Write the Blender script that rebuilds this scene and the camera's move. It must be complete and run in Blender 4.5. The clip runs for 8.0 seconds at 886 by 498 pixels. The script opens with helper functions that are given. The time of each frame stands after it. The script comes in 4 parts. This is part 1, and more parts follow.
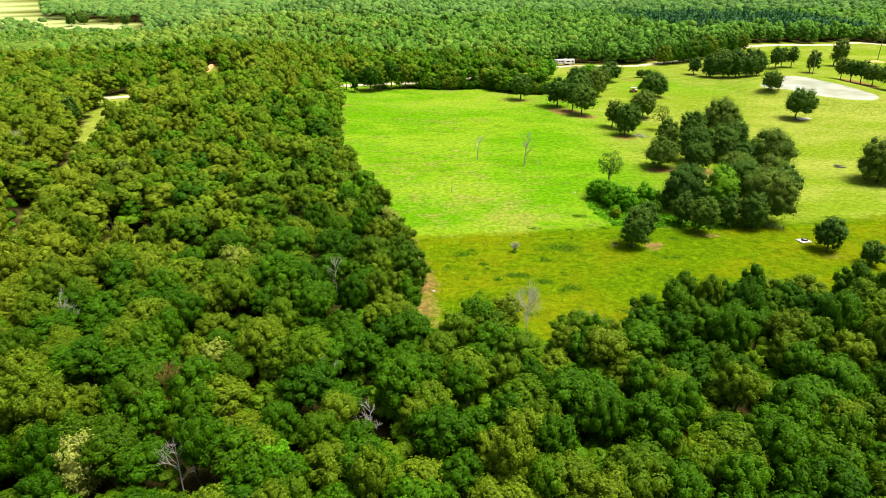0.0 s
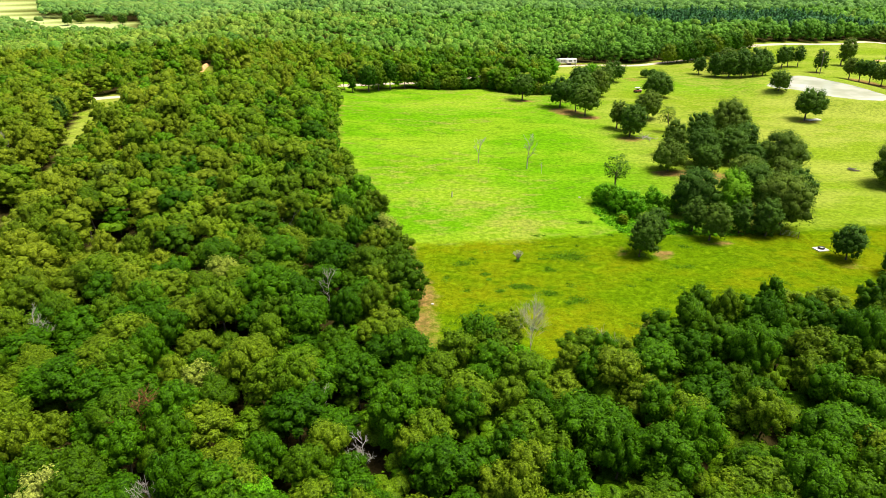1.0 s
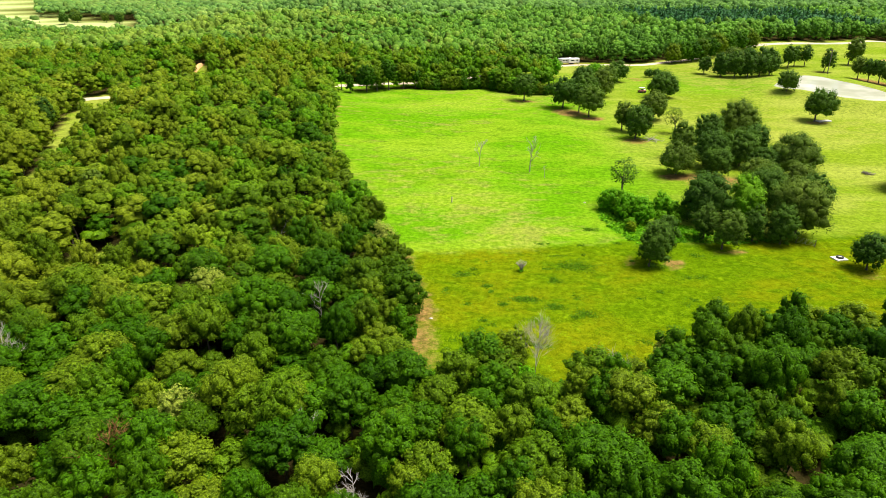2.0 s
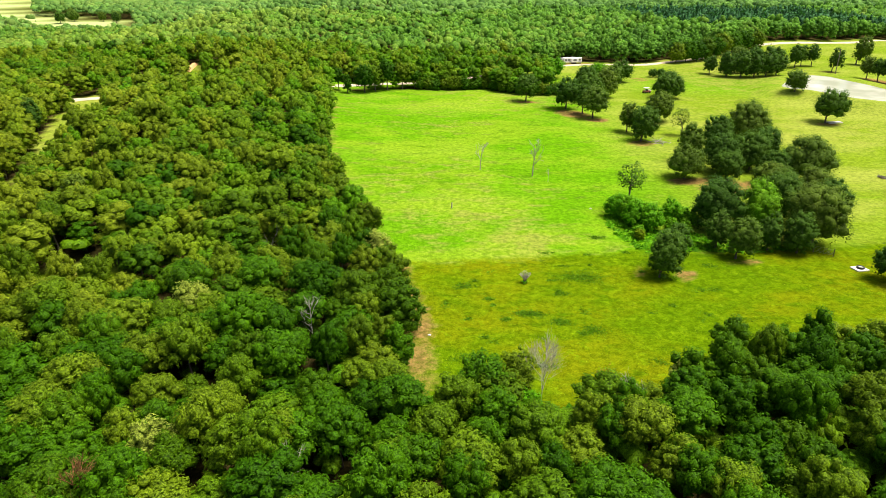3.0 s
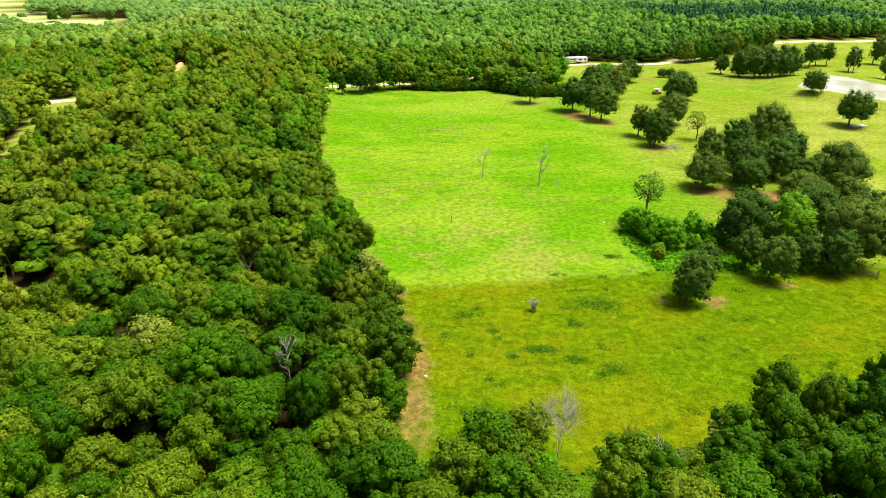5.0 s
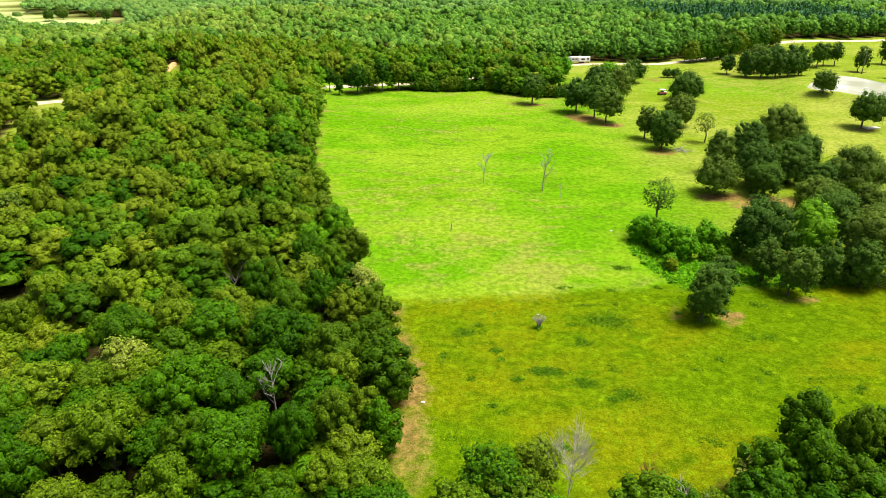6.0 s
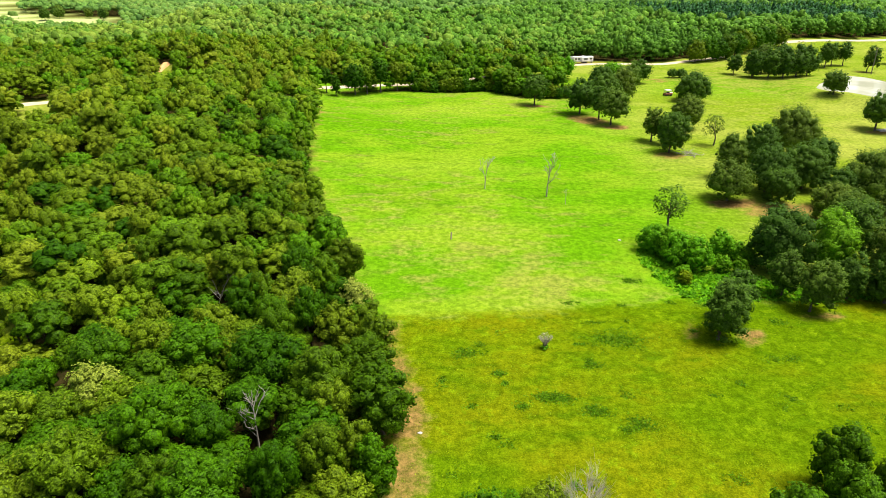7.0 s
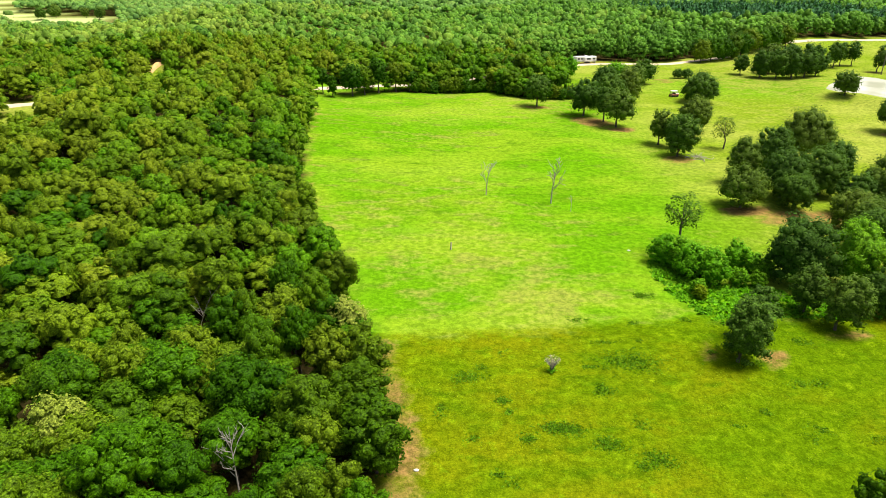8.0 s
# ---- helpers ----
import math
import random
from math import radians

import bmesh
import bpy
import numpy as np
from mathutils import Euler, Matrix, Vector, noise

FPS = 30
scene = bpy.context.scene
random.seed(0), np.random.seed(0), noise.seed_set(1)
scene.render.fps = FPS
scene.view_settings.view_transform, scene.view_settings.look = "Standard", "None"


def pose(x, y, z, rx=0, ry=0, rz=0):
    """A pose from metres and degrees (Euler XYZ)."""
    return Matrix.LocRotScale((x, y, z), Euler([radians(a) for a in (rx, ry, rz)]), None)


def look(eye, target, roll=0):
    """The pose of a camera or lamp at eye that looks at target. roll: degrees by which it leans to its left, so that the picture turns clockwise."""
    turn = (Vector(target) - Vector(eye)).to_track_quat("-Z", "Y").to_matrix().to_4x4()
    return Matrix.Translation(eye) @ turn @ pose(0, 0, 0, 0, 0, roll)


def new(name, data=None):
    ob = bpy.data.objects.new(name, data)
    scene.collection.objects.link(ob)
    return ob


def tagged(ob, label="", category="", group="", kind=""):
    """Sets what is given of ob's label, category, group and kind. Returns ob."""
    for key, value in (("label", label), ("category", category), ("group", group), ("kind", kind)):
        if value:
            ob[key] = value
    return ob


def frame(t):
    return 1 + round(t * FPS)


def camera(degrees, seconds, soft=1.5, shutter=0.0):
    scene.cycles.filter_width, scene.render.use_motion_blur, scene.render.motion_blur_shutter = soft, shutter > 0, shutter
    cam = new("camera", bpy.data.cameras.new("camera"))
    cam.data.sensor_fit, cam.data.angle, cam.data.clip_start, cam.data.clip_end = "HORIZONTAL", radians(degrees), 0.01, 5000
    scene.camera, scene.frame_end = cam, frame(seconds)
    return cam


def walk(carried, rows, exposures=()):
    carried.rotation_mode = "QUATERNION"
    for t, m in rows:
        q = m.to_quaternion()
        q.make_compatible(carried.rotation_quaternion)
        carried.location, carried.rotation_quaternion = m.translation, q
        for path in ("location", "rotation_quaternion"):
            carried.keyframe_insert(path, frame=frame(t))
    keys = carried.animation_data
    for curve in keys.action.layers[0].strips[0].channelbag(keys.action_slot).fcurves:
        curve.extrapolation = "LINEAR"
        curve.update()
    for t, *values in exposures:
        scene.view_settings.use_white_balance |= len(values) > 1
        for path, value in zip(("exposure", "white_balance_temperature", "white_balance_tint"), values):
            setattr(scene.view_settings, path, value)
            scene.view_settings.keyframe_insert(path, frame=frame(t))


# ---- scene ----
cam = camera(71.0, 8.0, soft=0.55)
EXPOSURE = 0.7
PATH = [
    (0.0, 0.0, 0.0, 44.5, 67.0, -0.0, 0.0),
    (0.5, 0.061, 2.753, 44.224, 66.97, -0.001, 0.009),
    (1.0, 0.122, 5.513, 43.947, 66.942, -0.002, 0.017),
    (1.5, 0.183, 8.28, 43.669, 66.915, -0.003, 0.026),
    (2.0, 0.244, 11.053, 43.39, 66.89, -0.004, 0.034),
    (2.5, 0.305, 13.833, 43.111, 66.866, -0.005, 0.043),
    (3.0, 0.367, 16.619, 42.832, 66.843, -0.006, 0.051),
    (3.5, 0.428, 19.412, 42.551, 66.822, -0.007, 0.06),
    (4.0, 0.49, 22.211, 42.27, 66.802, -0.008, 0.068),
    (4.5, 0.552, 25.018, 41.988, 66.783, -0.009, 0.077),
    (5.0, 0.614, 27.83, 41.706, 66.766, -0.01, 0.086),
    (5.5, 0.676, 30.65, 41.423, 66.751, -0.011, 0.094),
    (6.0, 0.739, 33.476, 41.139, 66.736, -0.012, 0.103),
    (6.5, 0.801, 36.308, 40.855, 66.723, -0.013, 0.111),
    (7.0, 0.864, 39.147, 40.57, 66.712, -0.014, 0.12),
    (7.5, 0.927, 41.993, 40.284, 66.702, -0.015, 0.128),
    (8.0, 0.99, 44.845, 39.998, 66.693, -0.016, 0.137),
]
walk(cam, [(t, pose(*p)) for t, *p in PATH], exposures=[(0.0, EXPOSURE), (8.0, EXPOSURE)])

# ---- world and sun ----
SUN_HEIGHT, SUN_TURN = 69.0, 92.0  # degrees above the horizon, and degrees clockwise from +y
world = bpy.data.worlds.new("sky")
scene.world = world
world.use_nodes = True
wn = world.node_tree.nodes
sky = wn.new("ShaderNodeTexSky")
sky.sky_type, sky.sun_disc = "NISHITA", False
sky.sun_elevation, sky.sun_rotation = radians(SUN_HEIGHT), radians(SUN_TURN)
sky.dust_density, sky.ozone_density = 6.0, 0.3
world.node_tree.links.new(sky.outputs[0], wn["Background"].inputs[0])
wn["Background"].inputs[1].default_value = 0.098
sun = new("sun", bpy.data.lights.new("sun", "SUN"))
sun.data.energy, sun.data.angle, sun.data.color = 3.9, radians(26.0), (1.0, 0.95, 0.84)
se, st = radians(SUN_HEIGHT), radians(SUN_TURN)
sun.matrix_world = look((400 * math.sin(st) * math.cos(se), 400 * math.cos(st) * math.cos(se), 400 * math.sin(se)), (0, 0, 0))


# ---- materials ----
def nodes_of(name):
    m = bpy.data.materials.new(name)
    m.use_nodes = True
    return m, m.node_tree.nodes, m.node_tree.links, m.node_tree.nodes["Principled BSDF"]


def noise_node(n, l, vec, scale, detail=4.0, rough=0.6):
    k = n.new("ShaderNodeTexNoise")
    k.inputs["Scale"].default_value, k.inputs["Detail"].default_value, k.inputs["Roughness"].default_value = scale, detail, rough
    if vec is not None:
        l.new(vec, k.inputs["Vector"])
    return k.outputs["Fac"]


def ramp(n, l, value, a, b, lo=0.0, hi=1.0):
    k = n.new("ShaderNodeMapRange")
    k.interpolation_type = "SMOOTHSTEP"
    k.inputs["From Min"].default_value, k.inputs["From Max"].default_value = a, b
    k.inputs["To Min"].default_value, k.inputs["To Max"].default_value = lo, hi
    l.new(value, k.inputs["Value"])
    return k.outputs["Result"]


def arith(n, l, op, a, b):
    k = n.new("ShaderNodeMath")
    k.operation = op
    for i, v in enumerate((a, b)):
        if isinstance(v, (int, float)):
            k.inputs[i].default_value = v
        else:
            l.new(v, k.inputs[i])
    return k.outputs[0]


def blend(n, l, fac, a, b, mode="MIX"):
    k = n.new("ShaderNodeMix")
    k.data_type, k.blend_type = "RGBA", mode
    for socket, v in ((k.inputs[0], fac), (k.inputs[6], a), (k.inputs[7], b)):
        if isinstance(v, (int, float)):
            socket.default_value = v
        elif isinstance(v, tuple):
            socket.default_value = (*v, 1.0)
        else:
            l.new(v, socket)
    return k.outputs[2]


def foliage(name, dark, light, warm, shine=0.5):
    """Leaves: the tint of each tree mixes three greens, each spray of leaves varies a little."""
    m, n, l, b = nodes_of(name)
    geo, info = n.new("ShaderNodeNewGeometry"), n.new("ShaderNodeObjectInfo")
    tint = n.new("ShaderNodeAttribute")
    tint.attribute_name = "tint"
    olive = n.new("ShaderNodeAttribute")
    olive.attribute_name = "olive"
    # trees that share a mesh carry -1 and take their tint from the object's own random number
    own = arith(n, l, "LESS_THAN", tint.outputs["Fac"], -0.5)
    other = arith(n, l, "FRACT", arith(n, l, "MULTIPLY", info.outputs["Random"], 7.31), 0.0)
    # Halved: the near wood keeps darker greens than the haze-lightened distance.
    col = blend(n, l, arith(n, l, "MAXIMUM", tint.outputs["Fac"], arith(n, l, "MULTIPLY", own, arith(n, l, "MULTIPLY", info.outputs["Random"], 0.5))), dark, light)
    col = blend(n, l, arith(n, l, "MAXIMUM", olive.outputs["Fac"], arith(n, l, "MULTIPLY", own, ramp(n, l, other, 0.45, 1.0, 0.0, 0.6))), col, warm)
    col = blend(n, l, geo.outputs["Random Per Island"], blend(n, l, 1.0, col, (0.76, 0.78, 0.72), "MULTIPLY"), blend(n, l, 1.0, col, (1.30, 1.25, 1.18), "MULTIPLY"))
    # Mottling that paints the shaded gaps between leaflets into the colour.
    grain = noise_node(n, l, geo.outputs["Position"], 6.5, 2.0, 0.7)
    col = blend(n, l, 1.0, col, blend(n, l, ramp(n, l, grain, 0.38, 0.62), (0.52, 0.55, 0.48), (1.42, 1.38, 1.32)), "MULTIPLY")
    l.new(col, b.inputs["Base Color"])
    k = n.new("ShaderNodeBump")
    k.inputs["Strength"].default_value, k.inputs["Distance"].default_value = 0.7, 0.10
    l.new(grain, k.inputs["Height"])
    l.new(k.outputs[0], b.inputs["Normal"])
    b.inputs["Roughness"].default_value = shine
    b.inputs["Specular IOR Level"].default_value = 0.06
    tr = n.new("ShaderNodeBsdfTranslucent")
    l.new(blend(n, l, 1.0, col, (1.3, 1.5, 0.5), "MULTIPLY"), tr.inputs["Color"])
    mix = n.new("ShaderNodeMixShader")
    mix.inputs[0].default_value = 0.24
    l.new(b.outputs[0], mix.inputs[1])
    l.new(tr.outputs[0], mix.inputs[2])
    l.new(mix.outputs[0], n["Material Output"].inputs["Surface"])
    return m


def surface(name, colour, second, scale, rough=0.8, metal=0.0, bump=0.0):
    """A plain surface with two colours mingled at two scales."""
    m, n, l, b = nodes_of(name)
    pos = n.new("ShaderNodeNewGeometry").outputs["Position"]
    big, fine = noise_node(n, l, pos, scale * 0.2), noise_node(n, l, pos, scale, 6.0)
    mixed = blend(n, l, ramp(n, l, arith(n, l, "ADD", arith(n, l, "MULTIPLY", big, 0.5), arith(n, l, "MULTIPLY", fine, 0.5)), 0.35, 0.65), colour, second)
    l.new(mixed, b.inputs["Base Color"])
    b.inputs["Roughness"].default_value, b.inputs["Metallic"].default_value = rough, metal
    if bump:
        k = n.new("ShaderNodeBump")
        k.inputs["Strength"].default_value, k.inputs["Distance"].default_value = 0.6, bump
        l.new(fine, k.inputs["Height"])
        l.new(k.outputs[0], b.inputs["Normal"])
    return m


LINE = (110.6, 0.098)  # the mown edge across the field: y at x = 0, and its slope


def ground_material():
    m, n, l, b = nodes_of("pasture_ground")
    pos = n.new("ShaderNodeNewGeometry").outputs["Position"]
    cover = n.new("ShaderNodeAttribute")
    cover.attribute_name = "cover"
    split = n.new("ShaderNodeSeparateColor")
    l.new(cover.outputs["Color"], split.inputs[0])
    axes = n.new("ShaderNodeSeparateXYZ")
    l.new(pos, axes.inputs[0])
    stretch = n.new("ShaderNodeVectorMath")
    stretch.operation = "MULTIPLY"
    stretch.inputs[1].default_value = (0.55, 1.0, 1.0)
    l.new(pos, stretch.inputs[0])
    streak = stretch.outputs[0]
    huge, big = noise_node(n, l, pos, 0.012, 3.0), noise_node(n, l, streak, 0.07, 5.0)
    mid, fine, grit = noise_node(n, l, streak, 0.35, 5.0), noise_node(n, l, pos, 1.1, 6.0, 0.72), noise_node(n, l, pos, 5.5, 5.0, 0.75)
    # three swards: lush hay meadow, grazed pasture, rough olive grass below the mown edge
    lush = blend(n, l, ramp(n, l, big, 0.42, 0.6), LUSH_A, LUSH_B)
    lush = blend(n, l, ramp(n, l, mid, 0.5, 0.70, 0.0, 0.75), lush, LUSH_C)
    drift = noise_node(n, l, streak, 0.028, 4.0, 0.65)
    lush = blend(n, l, ramp(n, l, drift, 0.48, 0.66, 0.0, 0.4), lush, (0.225, 0.325, 0.028))
    lush = blend(n, l, ramp(n, l, drift, 0.46, 0.34, 0.0, 0.5), lush, LUSH_C)
    grazed = blend(n, l, ramp(n, l, big, 0.38, 0.65), GRAZED_A, GRAZED_B)
    grazed = blend(n, l, ramp(n, l, mid, 0.55, 0.75, 0.0, 0.6), grazed, LUSH_A)
    rough = blend(n, l, ramp(n, l, big, 0.4, 0.62), ROUGH_A, ROUGH_B)
    rough = blend(n, l, ramp(n, l, noise_node(n, l, pos, 0.6, 5.0, 0.7), 0.52, 0.66, 0.0, 0.8), rough, (0.150, 0.235, 0.004))
    rough = blend(n, l, ramp(n, l, mid, 0.5, 0.72, 0.0, 0.7), rough, ROUGH_C)
    rough = blend(n, l, 1.0, rough, blend(n, l, ramp(n, l, grit, 0.38, 0.66), (0.82, 0.86, 0.80), (1.10, 1.09, 1.06)), "MULTIPLY")
    edge = arith(n, l, "SUBTRACT", axes.outputs[1], arith(n, l, "MULTIPLY", axes.outputs[0], LINE[1]))
    edge = arith(n, l, "ADD", edge, arith(n, l, "MULTIPLY", arith(n, l, "SUBTRACT", fine, 0.5), 1.2))
    sward = blend(n, l, split.outputs[1], grazed, lush)
    sward = blend(n, l, ramp(n, l, arith(n, l, "ADD", huge, arith(n, l, "ADD", arith(n, l, "MULTIPLY", mid, 0.9), arith(n, l, "MULTIPLY", fine, 0.3))), 1.10, 1.34, 0.0, 0.65), sward, (0.25, 0.265, 0.050))
    upper = ramp(n, l, arith(n, l, "ADD", edge, arith(n, l, "MULTIPLY", arith(n, l, "SUBTRACT", mid, 0.5), 6.0)), LINE[0] - 2.2, LINE[0] + 1.2)
    sward = blend(n, l, arith(n, l, "MAXIMUM", upper, 0.0), rough, sward)
    worn = arith(n, l, "ADD", split.outputs[0], arith(n, l, "ADD", arith(n, l, "MULTIPLY", arith(n, l, "SUBTRACT", mid, 0.5), 1.1), arith(n, l, "MULTIPLY", arith(n, l, "SUBTRACT", fine, 0.5), 0.7)))
    soil = blend(n, l, fine, (0.155, 0.098, 0.030), (0.30, 0.195, 0.070))
    col = blend(n, l, ramp(n, l, worn, 0.28, 0.85), sward, soil)
    hay = blend(n, l, fine, (0.38, 0.47, 0.16), (0.50, 0.56, 0.24))
    col = blend(n, l, cover.outputs["Alpha"], col, hay)
    # Leaf litter and brush, coloured darker than they are for the gaps' shade.
    shaded_floor = blend(n, l, fine, (0.022, 0.030, 0.008), (0.078, 0.052, 0.020))
    col = blend(n, l, split.outputs[2], col, shaded_floor)
    col = blend(n, l, 1.0, col, blend(n, l, ramp(n, l, fine, 0.35, 0.65), (0.72, 0.75, 0.70), (1.22, 1.18, 1.13)), "MULTIPLY")
    col = blend(n, l, 1.0, col, blend(n, l, ramp(n, l, grit, 0.35, 0.65), (0.78, 0.81, 0.76), (1.15, 1.14, 1.12)), "MULTIPLY")
    l.new(col, b.inputs["Base Color"])
    b.inputs["Roughness"].default_value, b.inputs["Specular IOR Level"].default_value = 1.0, 0.0
    k = n.new("ShaderNodeBump")
    k.inputs["Strength"].default_value, k.inputs["Distance"].default_value = 0.7, 0.35
    l.new(arith(n, l, "ADD", fine, arith(n, l, "MULTIPLY", mid, 1.2)), k.inputs["Height"])
    l.new(k.outputs[0], b.inputs["Normal"])
    return m


def water_material():
    m, n, l, b = nodes_of("sky_pale_pond_water")
    pos = n.new("ShaderNodeNewGeometry").outputs["Position"]
    # Murky water, its base colour paled to stand for the reflected sky.
    l.new(blend(n, l, ramp(n, l, noise_node(n, l, pos, 0.06), 0.38, 0.62), (0.48, 0.50, 0.37), (0.68, 0.68, 0.57)), b.inputs["Base Color"])
    b.inputs["Roughness"].default_value, b.inputs["IOR"].default_value = 0.03, 1.33
    b.inputs["Specular IOR Level"].default_value = 0.5
    k = n.new("ShaderNodeBump")
    k.inputs["Strength"].default_value, k.inputs["Distance"].default_value = 0.15, 0.02
    l.new(noise_node(n, l, pos, 1.5, 3.0), k.inputs["Height"])
    l.new(k.outputs[0], b.inputs["Normal"])
    return m


# base colours of the three swards
LUSH_A, LUSH_B, LUSH_C = (0.098, 0.248, 0.004), (0.166, 0.286, 0.012), (0.062, 0.165, 0.003)
GRAZED_A, GRAZED_B = (0.160, 0.240, 0.014), (0.245, 0.295, 0.044)
ROUGH_A, ROUGH_B, ROUGH_C = (0.088, 0.158, 0.002), (0.142, 0.170, 0.003), (0.050, 0.120, 0.002)

M_GROUND, M_WATER = ground_material(), water_material()
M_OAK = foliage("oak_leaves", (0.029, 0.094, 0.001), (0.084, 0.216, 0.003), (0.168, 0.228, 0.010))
# Slope and hill leaves carry distance haze in their colour, paler and bluer.
M_SLOPE_HAZE = foliage("hazed_slope_leaves", (0.050, 0.140, 0.017), (0.118, 0.276, 0.027), (0.200, 0.298, 0.040))
M_HILL_HAZE = foliage("hazed_hill_leaves", (0.066, 0.158, 0.036), (0.138, 0.288, 0.054), (0.205, 0.308, 0.066))
M_PASTURE_OAK = foliage("pasture_oak_leaves", (0.048, 0.114, 0.012), (0.090, 0.174, 0.017), (0.130, 0.186, 0.020))
M_VIVID = foliage("fresh_green_leaves", (0.085, 0.26, 0.004), (0.12, 0.33, 0.006), (0.16, 0.32, 0.012))
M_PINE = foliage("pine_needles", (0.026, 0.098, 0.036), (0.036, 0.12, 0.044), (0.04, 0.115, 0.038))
M_BLOSSOM = foliage("pale_flowering_leaves", (0.20, 0.27, 0.030), (0.27, 0.32, 0.06), (0.30, 0.32, 0.09))
M_PALE = foliage("pale_leaves", (0.32, 0.33, 0.22), (0.38, 0.39, 0.26), (0.36, 0.36, 0.22))
M_RUST = foliage("withered_leaves", (0.24, 0.12, 0.055), (0.28, 0.15, 0.07), (0.22, 0.14, 0.06))
M_WEED = foliage("weeds", (0.13, 0.22, 0.003), (0.18, 0.25, 0.004), (0.20, 0.24, 0.008))
M_WEED_DARK = foliage("dark_weeds", (0.070, 0.180, 0.003), (0.098, 0.21, 0.004), (0.115, 0.205, 0.006))
M_BARK = surface("bark", (0.07, 0.055, 0.04), (0.12, 0.10, 0.08), 3.0, 0.95)
M_DEAD = surface("dead_wood", (0.42, 0.385, 0.34), (0.28, 0.25, 0.215), 2.5, 0.9)
M_CHAR = surface("dark_dead_wood", (0.10, 0.085, 0.07), (0.20, 0.17, 0.14), 2.0, 0.9)
M_GRAVEL = surface("gravel", (0.46, 0.37, 0.25), (0.57, 0.48, 0.35), 1.5, 0.95, 0.0, 0.03)
M_CLAY = surface("red_clay", (0.60, 0.31, 0.10), (0.66, 0.43, 0.20), 1.0, 0.95, 0.0, 0.05)
M_CONCRETE = surface("pale_concrete", (0.62, 0.58, 0.52), (0.72, 0.69, 0.62), 2.0, 0.85)
M_RUBBER = surface("rubber", (0.015, 0.015, 0.015), (0.03, 0.028, 0.026), 4.0, 0.7)
M_WHITE = surface("white_siding", (0.74, 0.74, 0.72), (0.80, 0.80, 0.79), 0.8, 0.45)
M_GREY = surface("grey_siding", (0.36, 0.37, 0.38), (0.42, 0.42, 0.43), 0.8, 0.5)
M_GLASS = surface("dark_window_glass", (0.02, 0.025, 0.03), (0.03, 0.035, 0.04), 1.0, 0.08)
M_STEEL = surface("galvanised_steel", (0.42, 0.43, 0.44), (0.50, 0.51, 0.52), 5.0, 0.45, 0.8)
M_RED = surface("faded_red_paint", (0.34, 0.09, 0.07), (0.40, 0.14, 0.10), 3.0, 0.6)
M_STONE = surface("limestone", (0.50, 0.48, 0.43), (0.62, 0.60, 0.55), 3.0, 0.9)


# ---- terrain ----
def step(a, b, v):
    t = np.clip((v - a) / (b - a), 0.0, 1.0)
    return t * t * (3 - 2 * t)


POND = np.array([(124.6, 251), (130, 259), (146, 277), (153, 281), (157, 276), (158, 265), (159, 253), (158.5, 242), (157, 229), (154.5, 222.5), (148, 217), (141, 219), (136, 225), (133, 234), (131, 242), (125.5, 244.5)])
ROAD = [(-170, 190), (-140, 200), (-116, 210.6), (-99, 218), (-66, 234), (-38, 247), (-19, 258), (-4, 265.5), (25, 284), (52, 302), (75, 307), (91, 307.5), (104, 314), (117, 322), (127, 331), (133, 342), (152, 353), (190, 363), (222, 367), (241, 377), (265, 374), (310, 384), (380, 400)]
WATER_LEVEL = 8.0


def outline_gap(x, y, ring, closed=True):
    """The distance to a ring or line of points, and whether the place lies inside it."""
    x, y = np.asarray(x, float), np.asarray(y, float)
    best, inside = np.full(x.shape, 1e9), np.zeros(x.shape, bool)
    count = len(ring)
    for i in range(count if closed else count - 1):
        (ax, ay), (bx, by) = ring[i], ring[(i + 1) % count]
        dx, dy = bx - ax, by - ay
        t = np.clip(((x - ax) * dx + (y - ay) * dy) / (dx * dx + dy * dy), 0, 1)
        best = np.minimum(best, np.hypot(x - ax - t * dx, y - ay - t * dy))
        if closed and dy:
            inside ^= ((ay > y) != (by > y)) & (x < ax + (y - ay) * dx / dy)
    return best, inside


def ellipse(x, y, cx, cy, rx, ry, turn=0.0):
    """1 at the centre of an ellipse and 0 at its rim and beyond."""
    c, s = math.cos(radians(turn)), math.sin(radians(turn))
    u, v = (x - cx) * c + (y - cy) * s, (y - cy) * c - (x - cx) * s
    return np.clip(1.0 - np.hypot(u / rx, v / ry), 0, 1)


